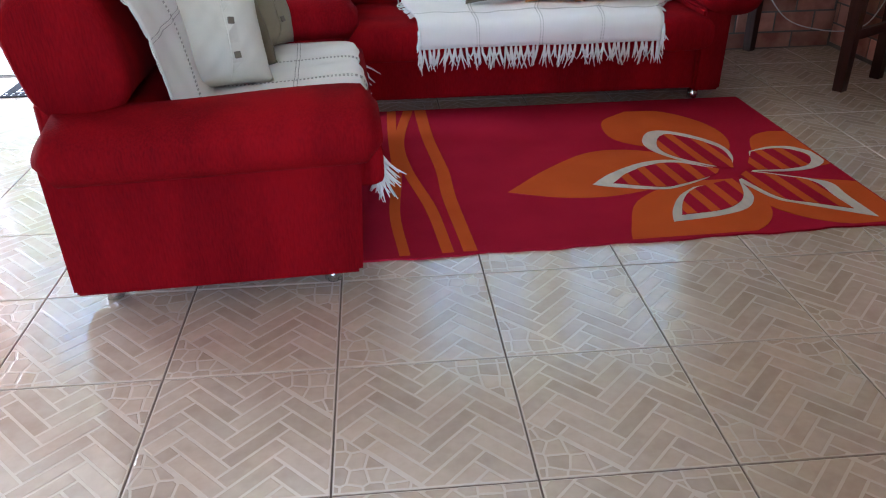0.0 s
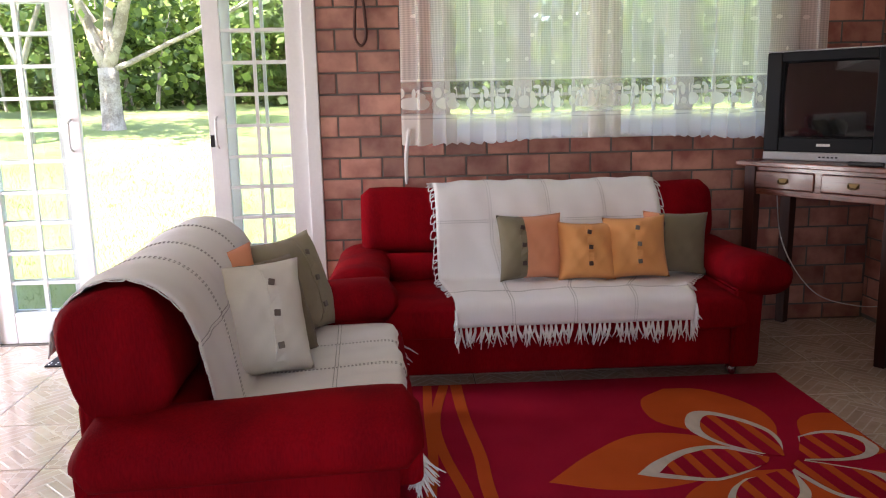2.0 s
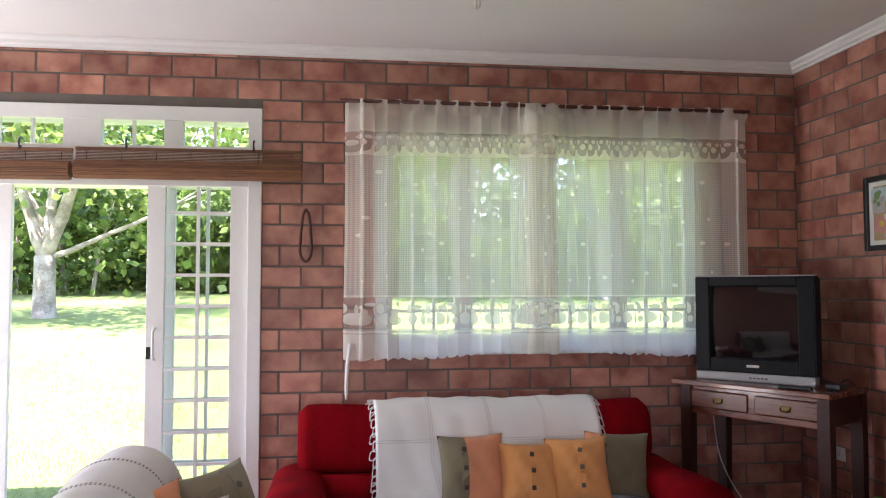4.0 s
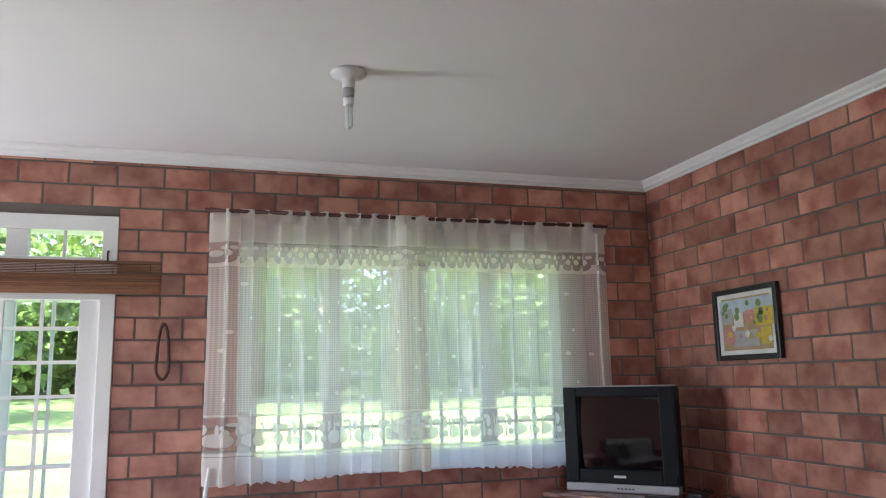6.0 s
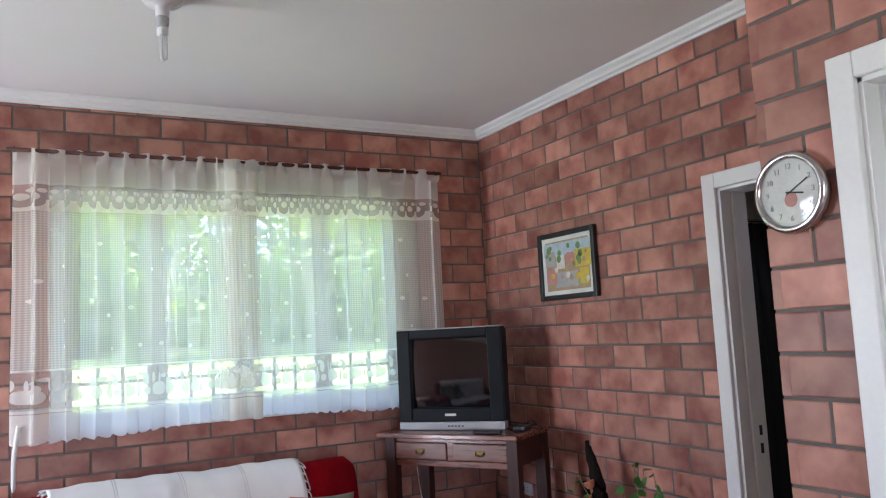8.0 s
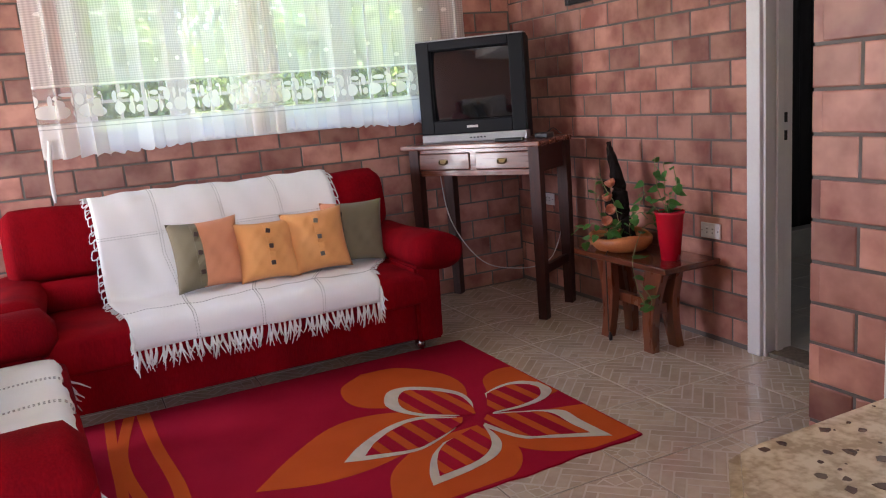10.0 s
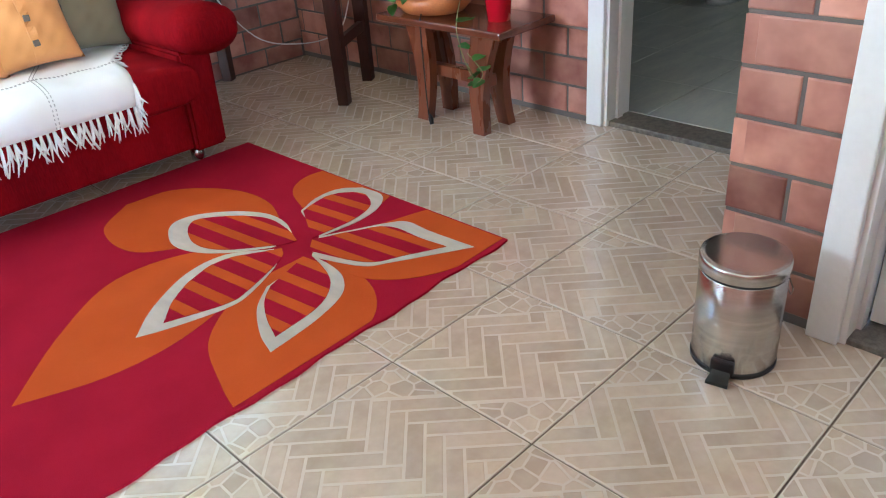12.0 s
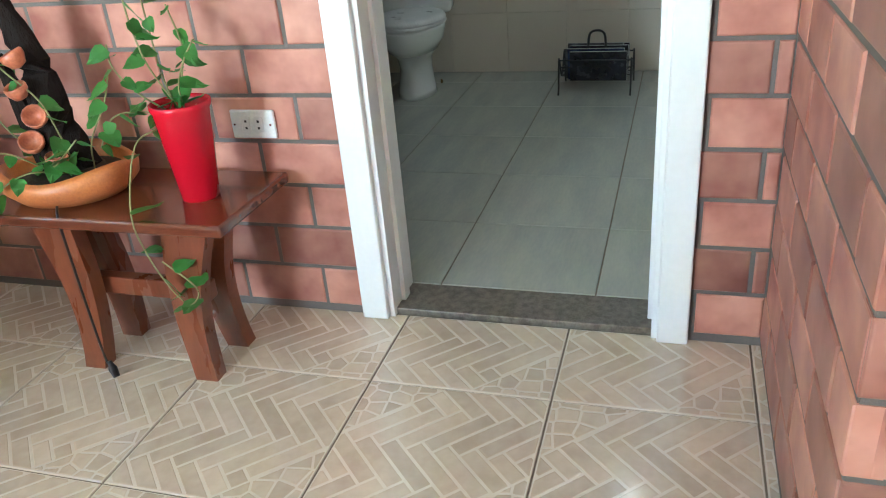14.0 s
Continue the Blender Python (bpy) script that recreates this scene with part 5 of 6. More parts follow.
# ---------- stool with plants ----------
SX0, SX1, SY0, SY1, SH = 2.575, 2.925, 2.972, 3.695, 0.443
st = thing("wooden_stool", Matrix(), "low varnished red-brown wooden bench with curved legs", "bench")
part("seat_board", box(SX0, SX1, SY0, SY1, SH - 0.03, SH, 0.008, 3), WOOD_Y, st)
for sx in (0, 1):
    for sy in (0, 1):
        fx = 2.605 if sx == 0 else 2.765
        tx = 2.645 if sx == 0 else 2.735
        fy, ty = (3.115, 3.105) if sy == 0 else (3.455, 3.50)
        rings = []
        for i in range(11):
            t = i / 10
            z = t * (SH - 0.03)
            curve = math.sin(t * math.pi) * 0.022
            cy = fy + (ty - fy) * t + (curve if sy == 0 else -curve) * 1.2
            cx = fx + (tx - fx) * t ** 0.8
            wv = 0.031 + 0.033 * t ** 1.6
            rings.append([(cx - 0.022, cy - wv, z), (cx + 0.022, cy - wv, z), (cx + 0.022, cy + wv, z), (cx - 0.022, cy + wv, z)])
        bm = loft(rings)
        part("leg", bm, WOOD_V, st)
part("stretcher", box(2.665, 2.705, 3.11, 3.47, 0.185, 0.235, 0.004), WOOD_V, st)
for y in (3.11, 3.495):
    part("cross_rail", box(2.63, 2.76, y - 0.025, y + 0.025, SH - 0.085, SH - 0.031, 0.004), WOOD, st)
flex = tube(smooth_path([(2.64, 3.46, SH + 0.02), (2.585, 3.42, SH + 0.004), (2.578, 3.415, SH - 0.06), (2.575, 3.41, 0.2), (2.56, 3.39, 0.06), (2.555, 3.375, 0.035)], 6), 0.0035, 6)
pc = thing("plug_cord", Matrix(), "black cord with a plug hanging off the bench", "cord")
part("cord", flex, BLACK, pc, smooth=True)
part("plug", tube([(2.555, 3.375, 0.05), (2.553, 3.37, 0.03), (2.548, 3.36, 0.008)], [0.005, 0.012, 0.009], 8), BLACK, pc, smooth=True)

# clay bowl with driftwood and berries
bw = thing("clay_bowl", Matrix.Translation((2.735, 3.487, SH)), "shallow burnished clay bowl planted with ivy and driftwood", "planter")
rings = []
for r, z in ((0.085, 0.0), (0.12, 0.008), (0.148, 0.04), (0.152, 0.075), (0.140, 0.088), (0.134, 0.078), (0.130, 0.05)):
    rings.append([(r * math.cos(a) * 1.02, r * math.sin(a) * 1.18, z + (0.010 * math.sin(a * 3 + 1) if z > 0.06 else 0)) for a in [2 * math.pi * k / 36 for k in range(36)]])
part("bowl", loft(rings), TERRA, bw, smooth=True)
bm = lathe([(0.132, 0.052), (0.09, 0.066), (0.03, 0.07), (0.002, 0.071)], 24)
part("soil", bm, SOIL, bw)
pts = smooth_path([(0.02, 0.0, 0.05), (0.015, 0.02, 0.18), (0.035, 0.04, 0.33), (0.03, 0.085, 0.47), (0.035, 0.115, 0.56)], 5)
bm = tube(pts, [0.068 - 0.0029 * i for i in range(len(pts))], 9)
rr = random.Random(2)
for v in bm.verts:
    v.co += Vector((rr.uniform(-1, 1), rr.uniform(-1, 1), 0)) * 0.006
part("driftwood", bm, BARK_D, bw, "dark charred driftwood spike")
part("driftwood", tube([(0.0, 0.045, 0.05), (-0.005, 0.07, 0.2), (-0.01, 0.10, 0.36)], [0.035, 0.028, 0.012], 8), BARK_D, bw, "dark charred driftwood stub")
GOURD = mat("orange-brown gourd rind", (0.50, 0.17, 0.085), 0.35, col2=(0.30, 0.085, 0.045), scale=18, bump=0.03, amount=0.8)
for x, y, z, r in ((-0.035, 0.03, 0.36, 0.029), (-0.05, 0.035, 0.285, 0.027), (-0.055, 0.0, 0.22, 0.029), (-0.06, 0.03, 0.155, 0.03), (-0.05, -0.02, 0.11, 0.027)):
    part("gourd", lathe([(0.002, -r), (r * 0.62, -r * 0.8), (r, -r * 0.1), (r * 1.02, r * 0.3), (r * 0.92, r * 0.42), (r * 0.86, r * 0.2), (r * 0.5, -r * 0.4), (0.004, -r * 0.55)], 14), GOURD, bw, "small orange-brown gourd cup", True, Matrix.Translation((x, y, z)) @ Matrix.Rotation(rr.uniform(-0.9, 0.9), 4, "X") @ Matrix.Rotation(rr.uniform(-0.9, 0.2), 4, "Y"))


def ivy_leaf(size):
    """A pointed heart, slightly folded."""
    half = [(0, 0), (0.30, -0.12), (0.46, 0.12), (0.36, 0.5), (0.15, 0.82), (0, 1.05)]
    bm = bmesh.new()
    mid = [bm.verts.new((0, y * size, 0)) for _, y in half]
    for s in (-1, 1):
        side = [mid[0]] + [bm.verts.new((s * x * size, y * size, 0.10 * x * size - 0.12 * y * y * size)) for x, y in half[1:-1]] + [mid[-1]]
        for k in range(len(half) - 1):
            q = [mid[k], side[k], side[k + 1], mid[k + 1]]
            q = [v for i, v in enumerate(q) if v not in q[:i]]
            if len(q) > 2:
                bm.faces.new(q)
    me = bpy.data.meshes.new("leaf")
    bm.to_mesh(me)
    bm.free()
    me.materials.append(IVY)
    return me


LEAVES = [ivy_leaf(s) for s in (0.036, 0.046, 0.055)]


def vine(parent, pts, every, seed, size=1):
    rnd = random.Random(seed)
    c = smooth_path(pts, 7)
    part("stem", tube(c, 0.0022, 5), STEM, parent, smooth=True)
    for i in range(2, len(c), every):
        d = Vector((rnd.uniform(-1, 1), rnd.uniform(-1, 1), rnd.uniform(-0.9, 0.3))).normalized()
        q = d.to_track_quat("Y", "Z").to_matrix().to_4x4()
        m = Matrix.Translation(c[i] + d * 0.008) @ q @ Matrix.Rotation(rnd.uniform(-0.8, 0.8), 4, "Y") @ Matrix.Scale(rnd.uniform(0.8, 1.15) * size, 4)
        place("leaf", rnd.choice(LEAVES), None, parent, m=m)


for k, pts in enumerate((
    [(-0.02, 0.0, 0.07), (-0.09, -0.05, 0.12), (-0.14, -0.10, 0.13), (-0.13, -0.17, 0.19)],
    [(-0.03, 0.03, 0.07), (-0.10, 0.08, 0.14), (-0.12, 0.15, 0.12), (-0.14, 0.21, 0.10)],
    [(0.0, -0.02, 0.08), (-0.06, -0.06, 0.18), (-0.05, -0.02, 0.26), (-0.03, 0.08, 0.33), (-0.02, 0.14, 0.40)],
    [(0.0, 0.05, 0.08), (-0.06, 0.1, 0.2), (-0.05, 0.14, 0.30), (-0.02, 0.16, 0.38)],
    [(-0.04, -0.03, 0.07), (-0.12, 0.0, 0.10), (-0.16, 0.05, 0.08), (-0.17, 0.1, 0.03)],
    [(0.0, -0.08, 0.07), (-0.05, -0.14, 0.16), (-0.03, -0.19, 0.25), (0.0, -0.2, 0.32)])):
    vine(bw, pts, 4, 30 + k, 1.15)

# red pot with its plant
rp = thing("potted_plant", Matrix.Translation((2.745, 3.122, SH)), "tall red plastic pot with a trailing ivy", "plant")
part("pot", lathe([(0.044, 0.0), (0.046, 0.002), (0.068, 0.222), (0.072, 0.228), (0.072, 0.24), (0.068, 0.241), (0.066, 0.23), (0.06, 0.20)], 32), POT_RED, rp, smooth=True)
part("soil", lathe([(0.063, 0.207), (0.03, 0.214), (0.002, 0.215)], 18), SOIL, rp)
part("pebble", lathe([(0.002, 0), (0.016, 0.006), (0.012, 0.018), (0.002, 0.022)], 8), CORK, rp, m=Matrix.Translation((0.0, -0.045, 0.211)))
for k, pts in enumerate((
    [(0, 0.01, 0.18), (0.0, 0.03, 0.27), (0.02, 0.05, 0.36), (0.01, 0.045, 0.44)],
    [(0.01, 0, 0.18), (0.02, -0.01, 0.26), (0.03, -0.02, 0.33), (0.03, 0.0, 0.42)],
    [(0, -0.01, 0.18), (-0.03, -0.03, 0.25), (-0.03, -0.06, 0.31), (-0.01, -0.08, 0.35)],
    [(-0.01, 0.02, 0.18), (-0.05, 0.07, 0.24), (-0.06, 0.11, 0.30), (-0.05, 0.12, 0.35)],
    [(-0.02, 0.03, 0.18), (-0.07, 0.08, 0.20), (-0.10, 0.12, 0.19), (-0.12, 0.15, 0.13)],
    [(0.0, 0.0, 0.18), (-0.03, 0.04, 0.30), (-0.03, 0.06, 0.40), (-0.02, 0.07, 0.47)])):
    vine(rp, [(x, y, z + 0.035) for x, y, z in pts], 3, 60 + k, 0.95)
vine(rp, [(-0.03, 0.05, 0.185), (-0.10, 0.075, 0.16), (-0.165, 0.08, 0.02), (-0.172, 0.06, -0.08), (-0.175, 0.02, -0.16), (-0.175, -0.01, -0.20)], 6, 77, 1.15)
vine(rp, [(-0.165, 0.03, -0.10), (-0.17, -0.05, -0.16), (-0.172, -0.04, -0.2), (-0.175, 0.0, -0.215)], 5, 78, 1.2)

# ---------- pedal bin, basket ----------
pb = thing("pedal_bin", Matrix.Translation((1.856, 1.618, 0)) @ Matrix.Rotation(radians(12), 4, "Z") @ Matrix.Diagonal((0.98, 0.98, 1.04, 1)), "small stainless steel pedal bin with a black pedal", "bin")
part("base_ring", lathe([(0.002, 0.0), (0.099, 0.0), (0.1015, 0.004), (0.1015, 0.012), (0.098, 0.014), (0.002, 0.0145)], 40), BLACK, pb, smooth=False)
part("body", lathe([(0.099, 0.0145), (0.1, 0.016), (0.1, 0.236), (0.0985, 0.238), (0.002, 0.2385)], 56), STEEL, pb, smooth=False)
part("lid", lathe([(0.1, 0.243), (0.1025, 0.245), (0.1025, 0.268), (0.1, 0.274), (0.09, 0.2765), (0.002, 0.2785)], 56), STEEL, pb, "brushed steel lid")
part("gasket", lathe([(0.0985, 0.238), (0.0985, 0.2435)], 40), BLACK, pb)
part("pedal", loft([[(-0.098 - a, y * w, z) for y, z in ((-1, h0), (1, h0), (1, h1), (-1, h1))] for a, w, h0, h1 in ((-0.004, 0.02, 0.012, 0.03), (0.02, 0.022, 0.008, 0.018), (0.045, 0.026, 0.004, 0.012))]), BLACK, pb, "black plastic pedal")
part("pedal_cover", box(-0.108, -0.094, -0.028, 0.028, 0.012, 0.05, 0.006), BLACK, pb)
part("hinge", box(0.096, 0.112, -0.02, 0.02, 0.2, 0.26, 0.004), BLACK, pb)
part("carry_handle", tube(smooth_path([(0.0, -0.101, 0.235), (0.02, -0.108, 0.2), (0.05, -0.1, 0.17), (0.075, -0.08, 0.2)], 5), 0.0018, 5), STEEL, pb)
for o in list(pb.children):
    if o.name.startswith(("body", "lid")):
        for f in o.data.polygons:
            f.use_smooth = abs(f.normal.z) < 0.7

# ---------- breakfast counter ----------
bc = thing("breakfast_counter", Matrix(), "brick-faced counter with a rounded granite top", "counter")
CX, CY, CZ = 0.541, 0.668, 1.03
poly = [(CX + 0.064, CY), (CX + 0.052, CY - 0.003), (CX + 0.006, CY - 0.05), (CX, CY - 0.062)]      # a cut-off corner
poly += [(CX, 0.2), (PILLAR_X - 0.004, 0.2), (PILLAR_X - 0.004, CY)]
bm = plate(poly, CZ - 0.024, CZ)
bmesh.ops.bevel(bm, geom=[e for e in bm.edges if abs(e.verts[0].co.z - e.verts[1].co.z) < 1e-5], offset=0.009, segments=2, affect="EDGES")
slab = part("granite_top", bm, GRANITE, bc, "speckled yellow granite slab")
part("plinth", box(0.582, PILLAR_X - 0.004, 0.27, 0.618, 0.0, CZ - 0.025), MORTAR, bc)
rnd = random.Random(12)
bm = bmesh.new()
for k in range(420):
    x, y, r = rnd.uniform(CX + 0.07, CX + 0.9), rnd.uniform(0.32, CY - 0.012), 0.0012 + 0.0058 * rnd.random() ** 2
    q = [(x + r * rnd.uniform(0.5, 1.3) * math.cos(a), y + r * rnd.uniform(0.5, 1.3) * math.sin(a)) for a in [2 * math.pi * i / 6 for i in range(6)]]
    plate(q, CZ - 0.002, CZ + 0.0004, bm)
part("mineral_specks", bm, SPECK, slab, "dark mineral specks")["kind"] = "stuff"
for r in range(8):
    za, zb = 0.006 + r * CH, 0.006 + (r + 1) * CH - JOINT
    for k in range(7):
        a = 0.578 + (k - (r % 2) * 0.5) * CW
        lo, hi = max(a, 0.578), min(a + CW - JOINT, PILLAR_X - 0.006)
        if hi - lo > 0.03:
            place("brick", brick_mesh(hi - lo, zb - za), None, bc, m=Matrix.Translation(((lo + hi) / 2, 0.622, (za + zb) / 2)) @ Matrix.Rotation(math.pi, 4, "Z"))
    for lo, hi in (((0.27, 0.435), (0.447, 0.6215)) if r % 2 else ((0.27, 0.335), (0.347, 0.6215))):
        place("brick", brick_mesh(hi - lo, zb - za), None, bc, m=Matrix.Translation((0.578, (lo + hi) / 2, (za + zb) / 2)) @ Matrix.Rotation(radians(-90), 4, "Z"))

# ---------- door mat ----------
dm = thing("door_mat", Matrix.Translation((-1.62, 4.60, 0)), "black door mat with white dots by the garden door", "mat")
part("mat_body", box(-0.32, 0.32, -0.19, 0.19, 0.0005, 0.010, 0.003), MAT_BLACK, dm)
bm = bmesh.new()
for i in range(17):
    for j in range(2):
        for s in (-1, 1):
            x, y = -0.3 + 0.6 * i / 16, s * (0.172 - 0.03 * j)
            plate([(x + 0.006 * math.cos(a), y + 0.006 * math.sin(a)) for a in [math.pi / 3 * k for k in range(6)]], 0.0095, 0.0112, bm)
part("dots", bm, THROW, dm, "white printed dots")
for a, b, c, d in ((-0.26, 0.26, -0.118, -0.106), (-0.26, 0.26, 0.106, 0.118), (-0.26, -0.248, -0.105, 0.105), (0.248, 0.26, -0.105, 0.105)):
    part("border_line", box(a, b, c, d, 0.0095, 0.0112), THROW, dm, "white printed line")

# ---------- bathroom things ----------
to = thing("toilet", Matrix.Translation((5.16, 3.36, 0.019)) @ Matrix.Rotation(radians(8), 4, "Z"), "white porcelain toilet with the lid closed", "toilet")


def oval(cx, rx, ry, z, n=32, back=None):
    out = []
    for i in range(n):
        a = 2 * math.pi * i / n
        x = cx + rx * math.cos(a)
        out.append((min(x, back) if back else x, ry * math.sin(a) * (1 - 0.12 * max(0, -math.cos(a))), z))
    return out


part("pedestal", loft([oval(0.0, 0.17, 0.105, 0.0), oval(0.0, 0.165, 0.10, 0.03), oval(0.02, 0.15, 0.085, 0.14), oval(0.0, 0.16, 0.095, 0.2), oval(-0.03, 0.2, 0.14, 0.27)]), PORCELAIN, to, smooth=True)
part("bowl", loft([oval(-0.03, 0.19, 0.13, 0.24), oval(-0.05, 0.235, 0.17, 0.30), oval(-0.06, 0.25, 0.185, 0.36), oval(-0.06, 0.25, 0.185, 0.375)]), PORCELAIN, to, smooth=True)
part("seat", loft([oval(-0.06, 0.252, 0.188, 0.378), oval(-0.06, 0.258, 0.192, 0.384), oval(-0.06, 0.256, 0.19, 0.395)]), PLASTIC_W, to, smooth=True)
part("lid", loft([oval(-0.06, 0.25, 0.186, 0.397), oval(-0.06, 0.254, 0.19, 0.404), oval(-0.06, 0.245, 0.182, 0.418), oval(-0.06, 0.2, 0.14, 0.425)]), PLASTIC_W, to, smooth=True)
part("cistern", box(0.16, 0.34, -0.19, 0.19, 0.38, 0.76, 0.03, 3), PORCELAIN, to, smooth=True)
part("bolt", lathe([(0.012, 0), (0.012, 0.006), (0.004, 0.012)], 10), BRASS, to, m=Matrix.Translation((0.10, -0.115, 0.03)) @ Matrix.Rotation(radians(90), 4, "X"))

mr = thing("magazine_rack", Matrix.Translation((5.24, 2.41, 0.019)) @ Matrix.Diagonal((1, 0.85, 0.8, 1)), "black wire rack full of magazines on the bathroom floor", "magazine rack")
for y in (-0.21, 0.21):
    part("side_wire", tube(smooth_path([(-0.14, y, 0.0), (-0.12, y, 0.06), (-0.10, y, 0.22), (0.0, y, 0.08), (0.10, y, 0.22), (0.12, y, 0.06), (0.14, y, 0.0)], 4), 0.006, 6), BLACK, mr, smooth=True)
for x, z in ((-0.10, 0.21), (0.10, 0.21), (-0.04, 0.10), (0.04, 0.10), (-0.08, 0.16), (0.08, 0.16)):
    part("cross_wire", tube([(x, -0.21, z), (x, 0.21, z)], 0.005, 6), BLACK, mr)
part("grip", tube(smooth_path([(0, -0.05, 0.1), (0, -0.05, 0.30), (0, -0.03, 0.36), (0, 0.03, 0.36), (0, 0.05, 0.30), (0, 0.05, 0.1)], 5), 0.008, 6), BLACK, mr, smooth=True)
MAG = [mat("glossy cover " + n, c, 0.25, scale=14, fine=60, bump=0.0, amount=1.2, col2=c2) for n, c, c2 in (("black", (0.02, 0.02, 0.03), (0.01, 0.01, 0.015)), ("blue", (0.03, 0.05, 0.12), (0.015, 0.02, 0.05)), ("grey", (0.14, 0.14, 0.15), (0.05, 0.05, 0.05)))]
for k in range(7):
    mg = thing("magazine", Matrix.Translation((5.24 - 0.075 + 0.024 * k, 2.41 + (k % 3 - 1) * 0.015, 0.019 + 0.06)) @ Matrix.Rotation(radians(-8 + 3 * k), 4, "Y") @ Matrix.Diagonal((1, 0.85, 0.72, 1)), "glossy magazine standing in the wire rack", "magazine", "magazines in the rack")
    part("cover", box(-0.004, 0.004, -0.165, 0.165, 0, 0.21 + 0.01 * (k % 2), 0.001), MAG[k % 3], mg)
    part("pages", box(-0.0032, 0.0032, -0.167, 0.163, 0.003, 0.212 + 0.01 * (k % 2)), PAPER, mg, "white page edges")

# shower corner
kb = tagged(part("shower_kerb", box(RIGHT + T + 0.002, BX - 0.002, 3.93, 4.03, 0.016, 0.21, 0.006), BATHTILE), "low grey tiled kerb of the shower", "kerb", kind="structure")
sr = thing("shower_rod", Matrix.Translation((4.33, 4.09, 2.3)), "thin steel shower rod between the bathroom walls", "rod")
part("rod", tube([(-1.2, 0, 0), (1.25, 0, 0)], 0.011, 10), STEEL, sr, smooth=True)
bm = bmesh.new()
g = []
for j in range(9):
    z = 0.06 + 2.22 * j / 8
    g.append([bm.verts.new((RIGHT + T + 0.03 + 2.38 * i / 150, 4.09 + 0.028 * math.sin(i * 0.9 + 0.2 * j) * (1 - 0.04 * j), z)) for i in range(151)])
for j in range(8):
    for i in range(150):
        bm.faces.new((g[j][i], g[j][i + 1], g[j + 1][i + 1], g[j + 1][i]))
sc = part("shower_curtain", bm, mat("black shower cloth", (0.006, 0.006, 0.007), 0.6, bump=0.05), smooth=True)
sc.modifiers.new("thickness", "SOLIDIFY").thickness = 0.002
tagged(sc, "black shower curtain hanging behind the kerb", "curtain")

# ---------- garden ----------


def ground_z(x, y):
    """A lawn that climbs gently away from the house and flattens out under the wood."""
    d = max(0.0, y - 5.6)
    return -0.16 + 1.94 * (1 - math.exp(-d / 16.0)) + 0.03 * math.sin(x * 0.5 + y * 0.3)


def axis(lo, hi, near0, near1, n):
    return sorted({*[near0 + (near1 - near0) * i / n for i in range(n + 1)], lo, lo * 0.5, lo * 0.2, hi, hi * 0.5, hi * 0.2, near0 - 10, near1 + 15})


xs, ys = axis(-1500, 1500, -30, 30, 40), axis(-1500, 1500, 5.2, 60, 60)
bm = bmesh.new()
g = [[bm.verts.new((x, y, ground_z(x, y))) for x in xs] for y in ys]
for j in range(len(ys) - 1):
    for i in range(len(xs) - 1):
        bm.faces.new((g[j][i], g[j][i + 1], g[j + 1][i + 1], g[j + 1][i]))
tagged(part("ground", bm, GRASS, smooth=True), "bright green mown lawn rising from the house", "lawn", kind="structure")


def scatter(name, material, pts, size, seed, label, category, flat=0.5, aspect=0.45, parent=None, kind="stuff"):
    """Many small leaf quads, folded in two, at points (n x 3)."""
    r = np.random.RandomState(seed)
    n = len(pts)
    s = size * r.uniform(0.6, 1.4, n)
    a = r.normal(size=(n, 3))
    a[:, 2] *= flat
    a /= np.linalg.norm(a, axis=1)[:, None]
    b = np.cross(a, r.normal(size=(n, 3)))
    b /= np.linalg.norm(b, axis=1)[:, None] + 1e-9
    P = np.asarray(pts)
    L, W = a * s[:, None], b * (s * aspect)[:, None]
    verts = np.stack([P, P + L * 0.45 + W, P + L, P + L * 0.45 - W], 1).reshape(-1, 3)
    f = np.arange(n * 4).reshape(n, 4)
    me = bpy.data.meshes.new(name)
    me.from_pydata(verts.tolist(), [], f.tolist())
    ob = place(name, me, material, parent)
    if parent is None:
        tagged(ob, label, category, kind=kind)
    elif label:
        ob["label"] = label
    return ob


def grow(bm, p, d, r, length, depth, rnd, tips, bend=0.25):
    """A tapering limb that forks."""
    pts, rad, q = [p], [r], p.copy()
    n = 5
    for i in range(n):
        d = (d + Vector((rnd.uniform(-1, 1), rnd.uniform(-1, 1), rnd.uniform(-0.4, 0.8))) * bend * 0.4).normalized()
        q = q + d * length / n
        pts.append(q.copy())
        rad.append(r * (1 - 0.42 * (i + 1) / n))
    tube(pts, rad, max(5, int(10 - (4 - depth) * 1.5)), bm)
    if depth == 0:
        tips.extend(pts[2:])
        return
    if depth <= 1:
        tips.extend(pts[3:])
    for k in range(3 if depth > 1 else 2):
        a = rnd.uniform(0, 6.28)
        side = d.orthogonal().normalized()
        side.rotate(Matrix.Rotation(a + k * 2.1, 3, d))
        grow(bm, q if k else pts[-1], (d * 0.75 + side * rnd.uniform(0.4, 0.8) + Vector((0, 0, 0.12))).normalized(), rad[-1] * rnd.uniform(0.62, 0.85), length * rnd.uniform(0.6, 0.85), depth - 1, rnd, tips, bend)


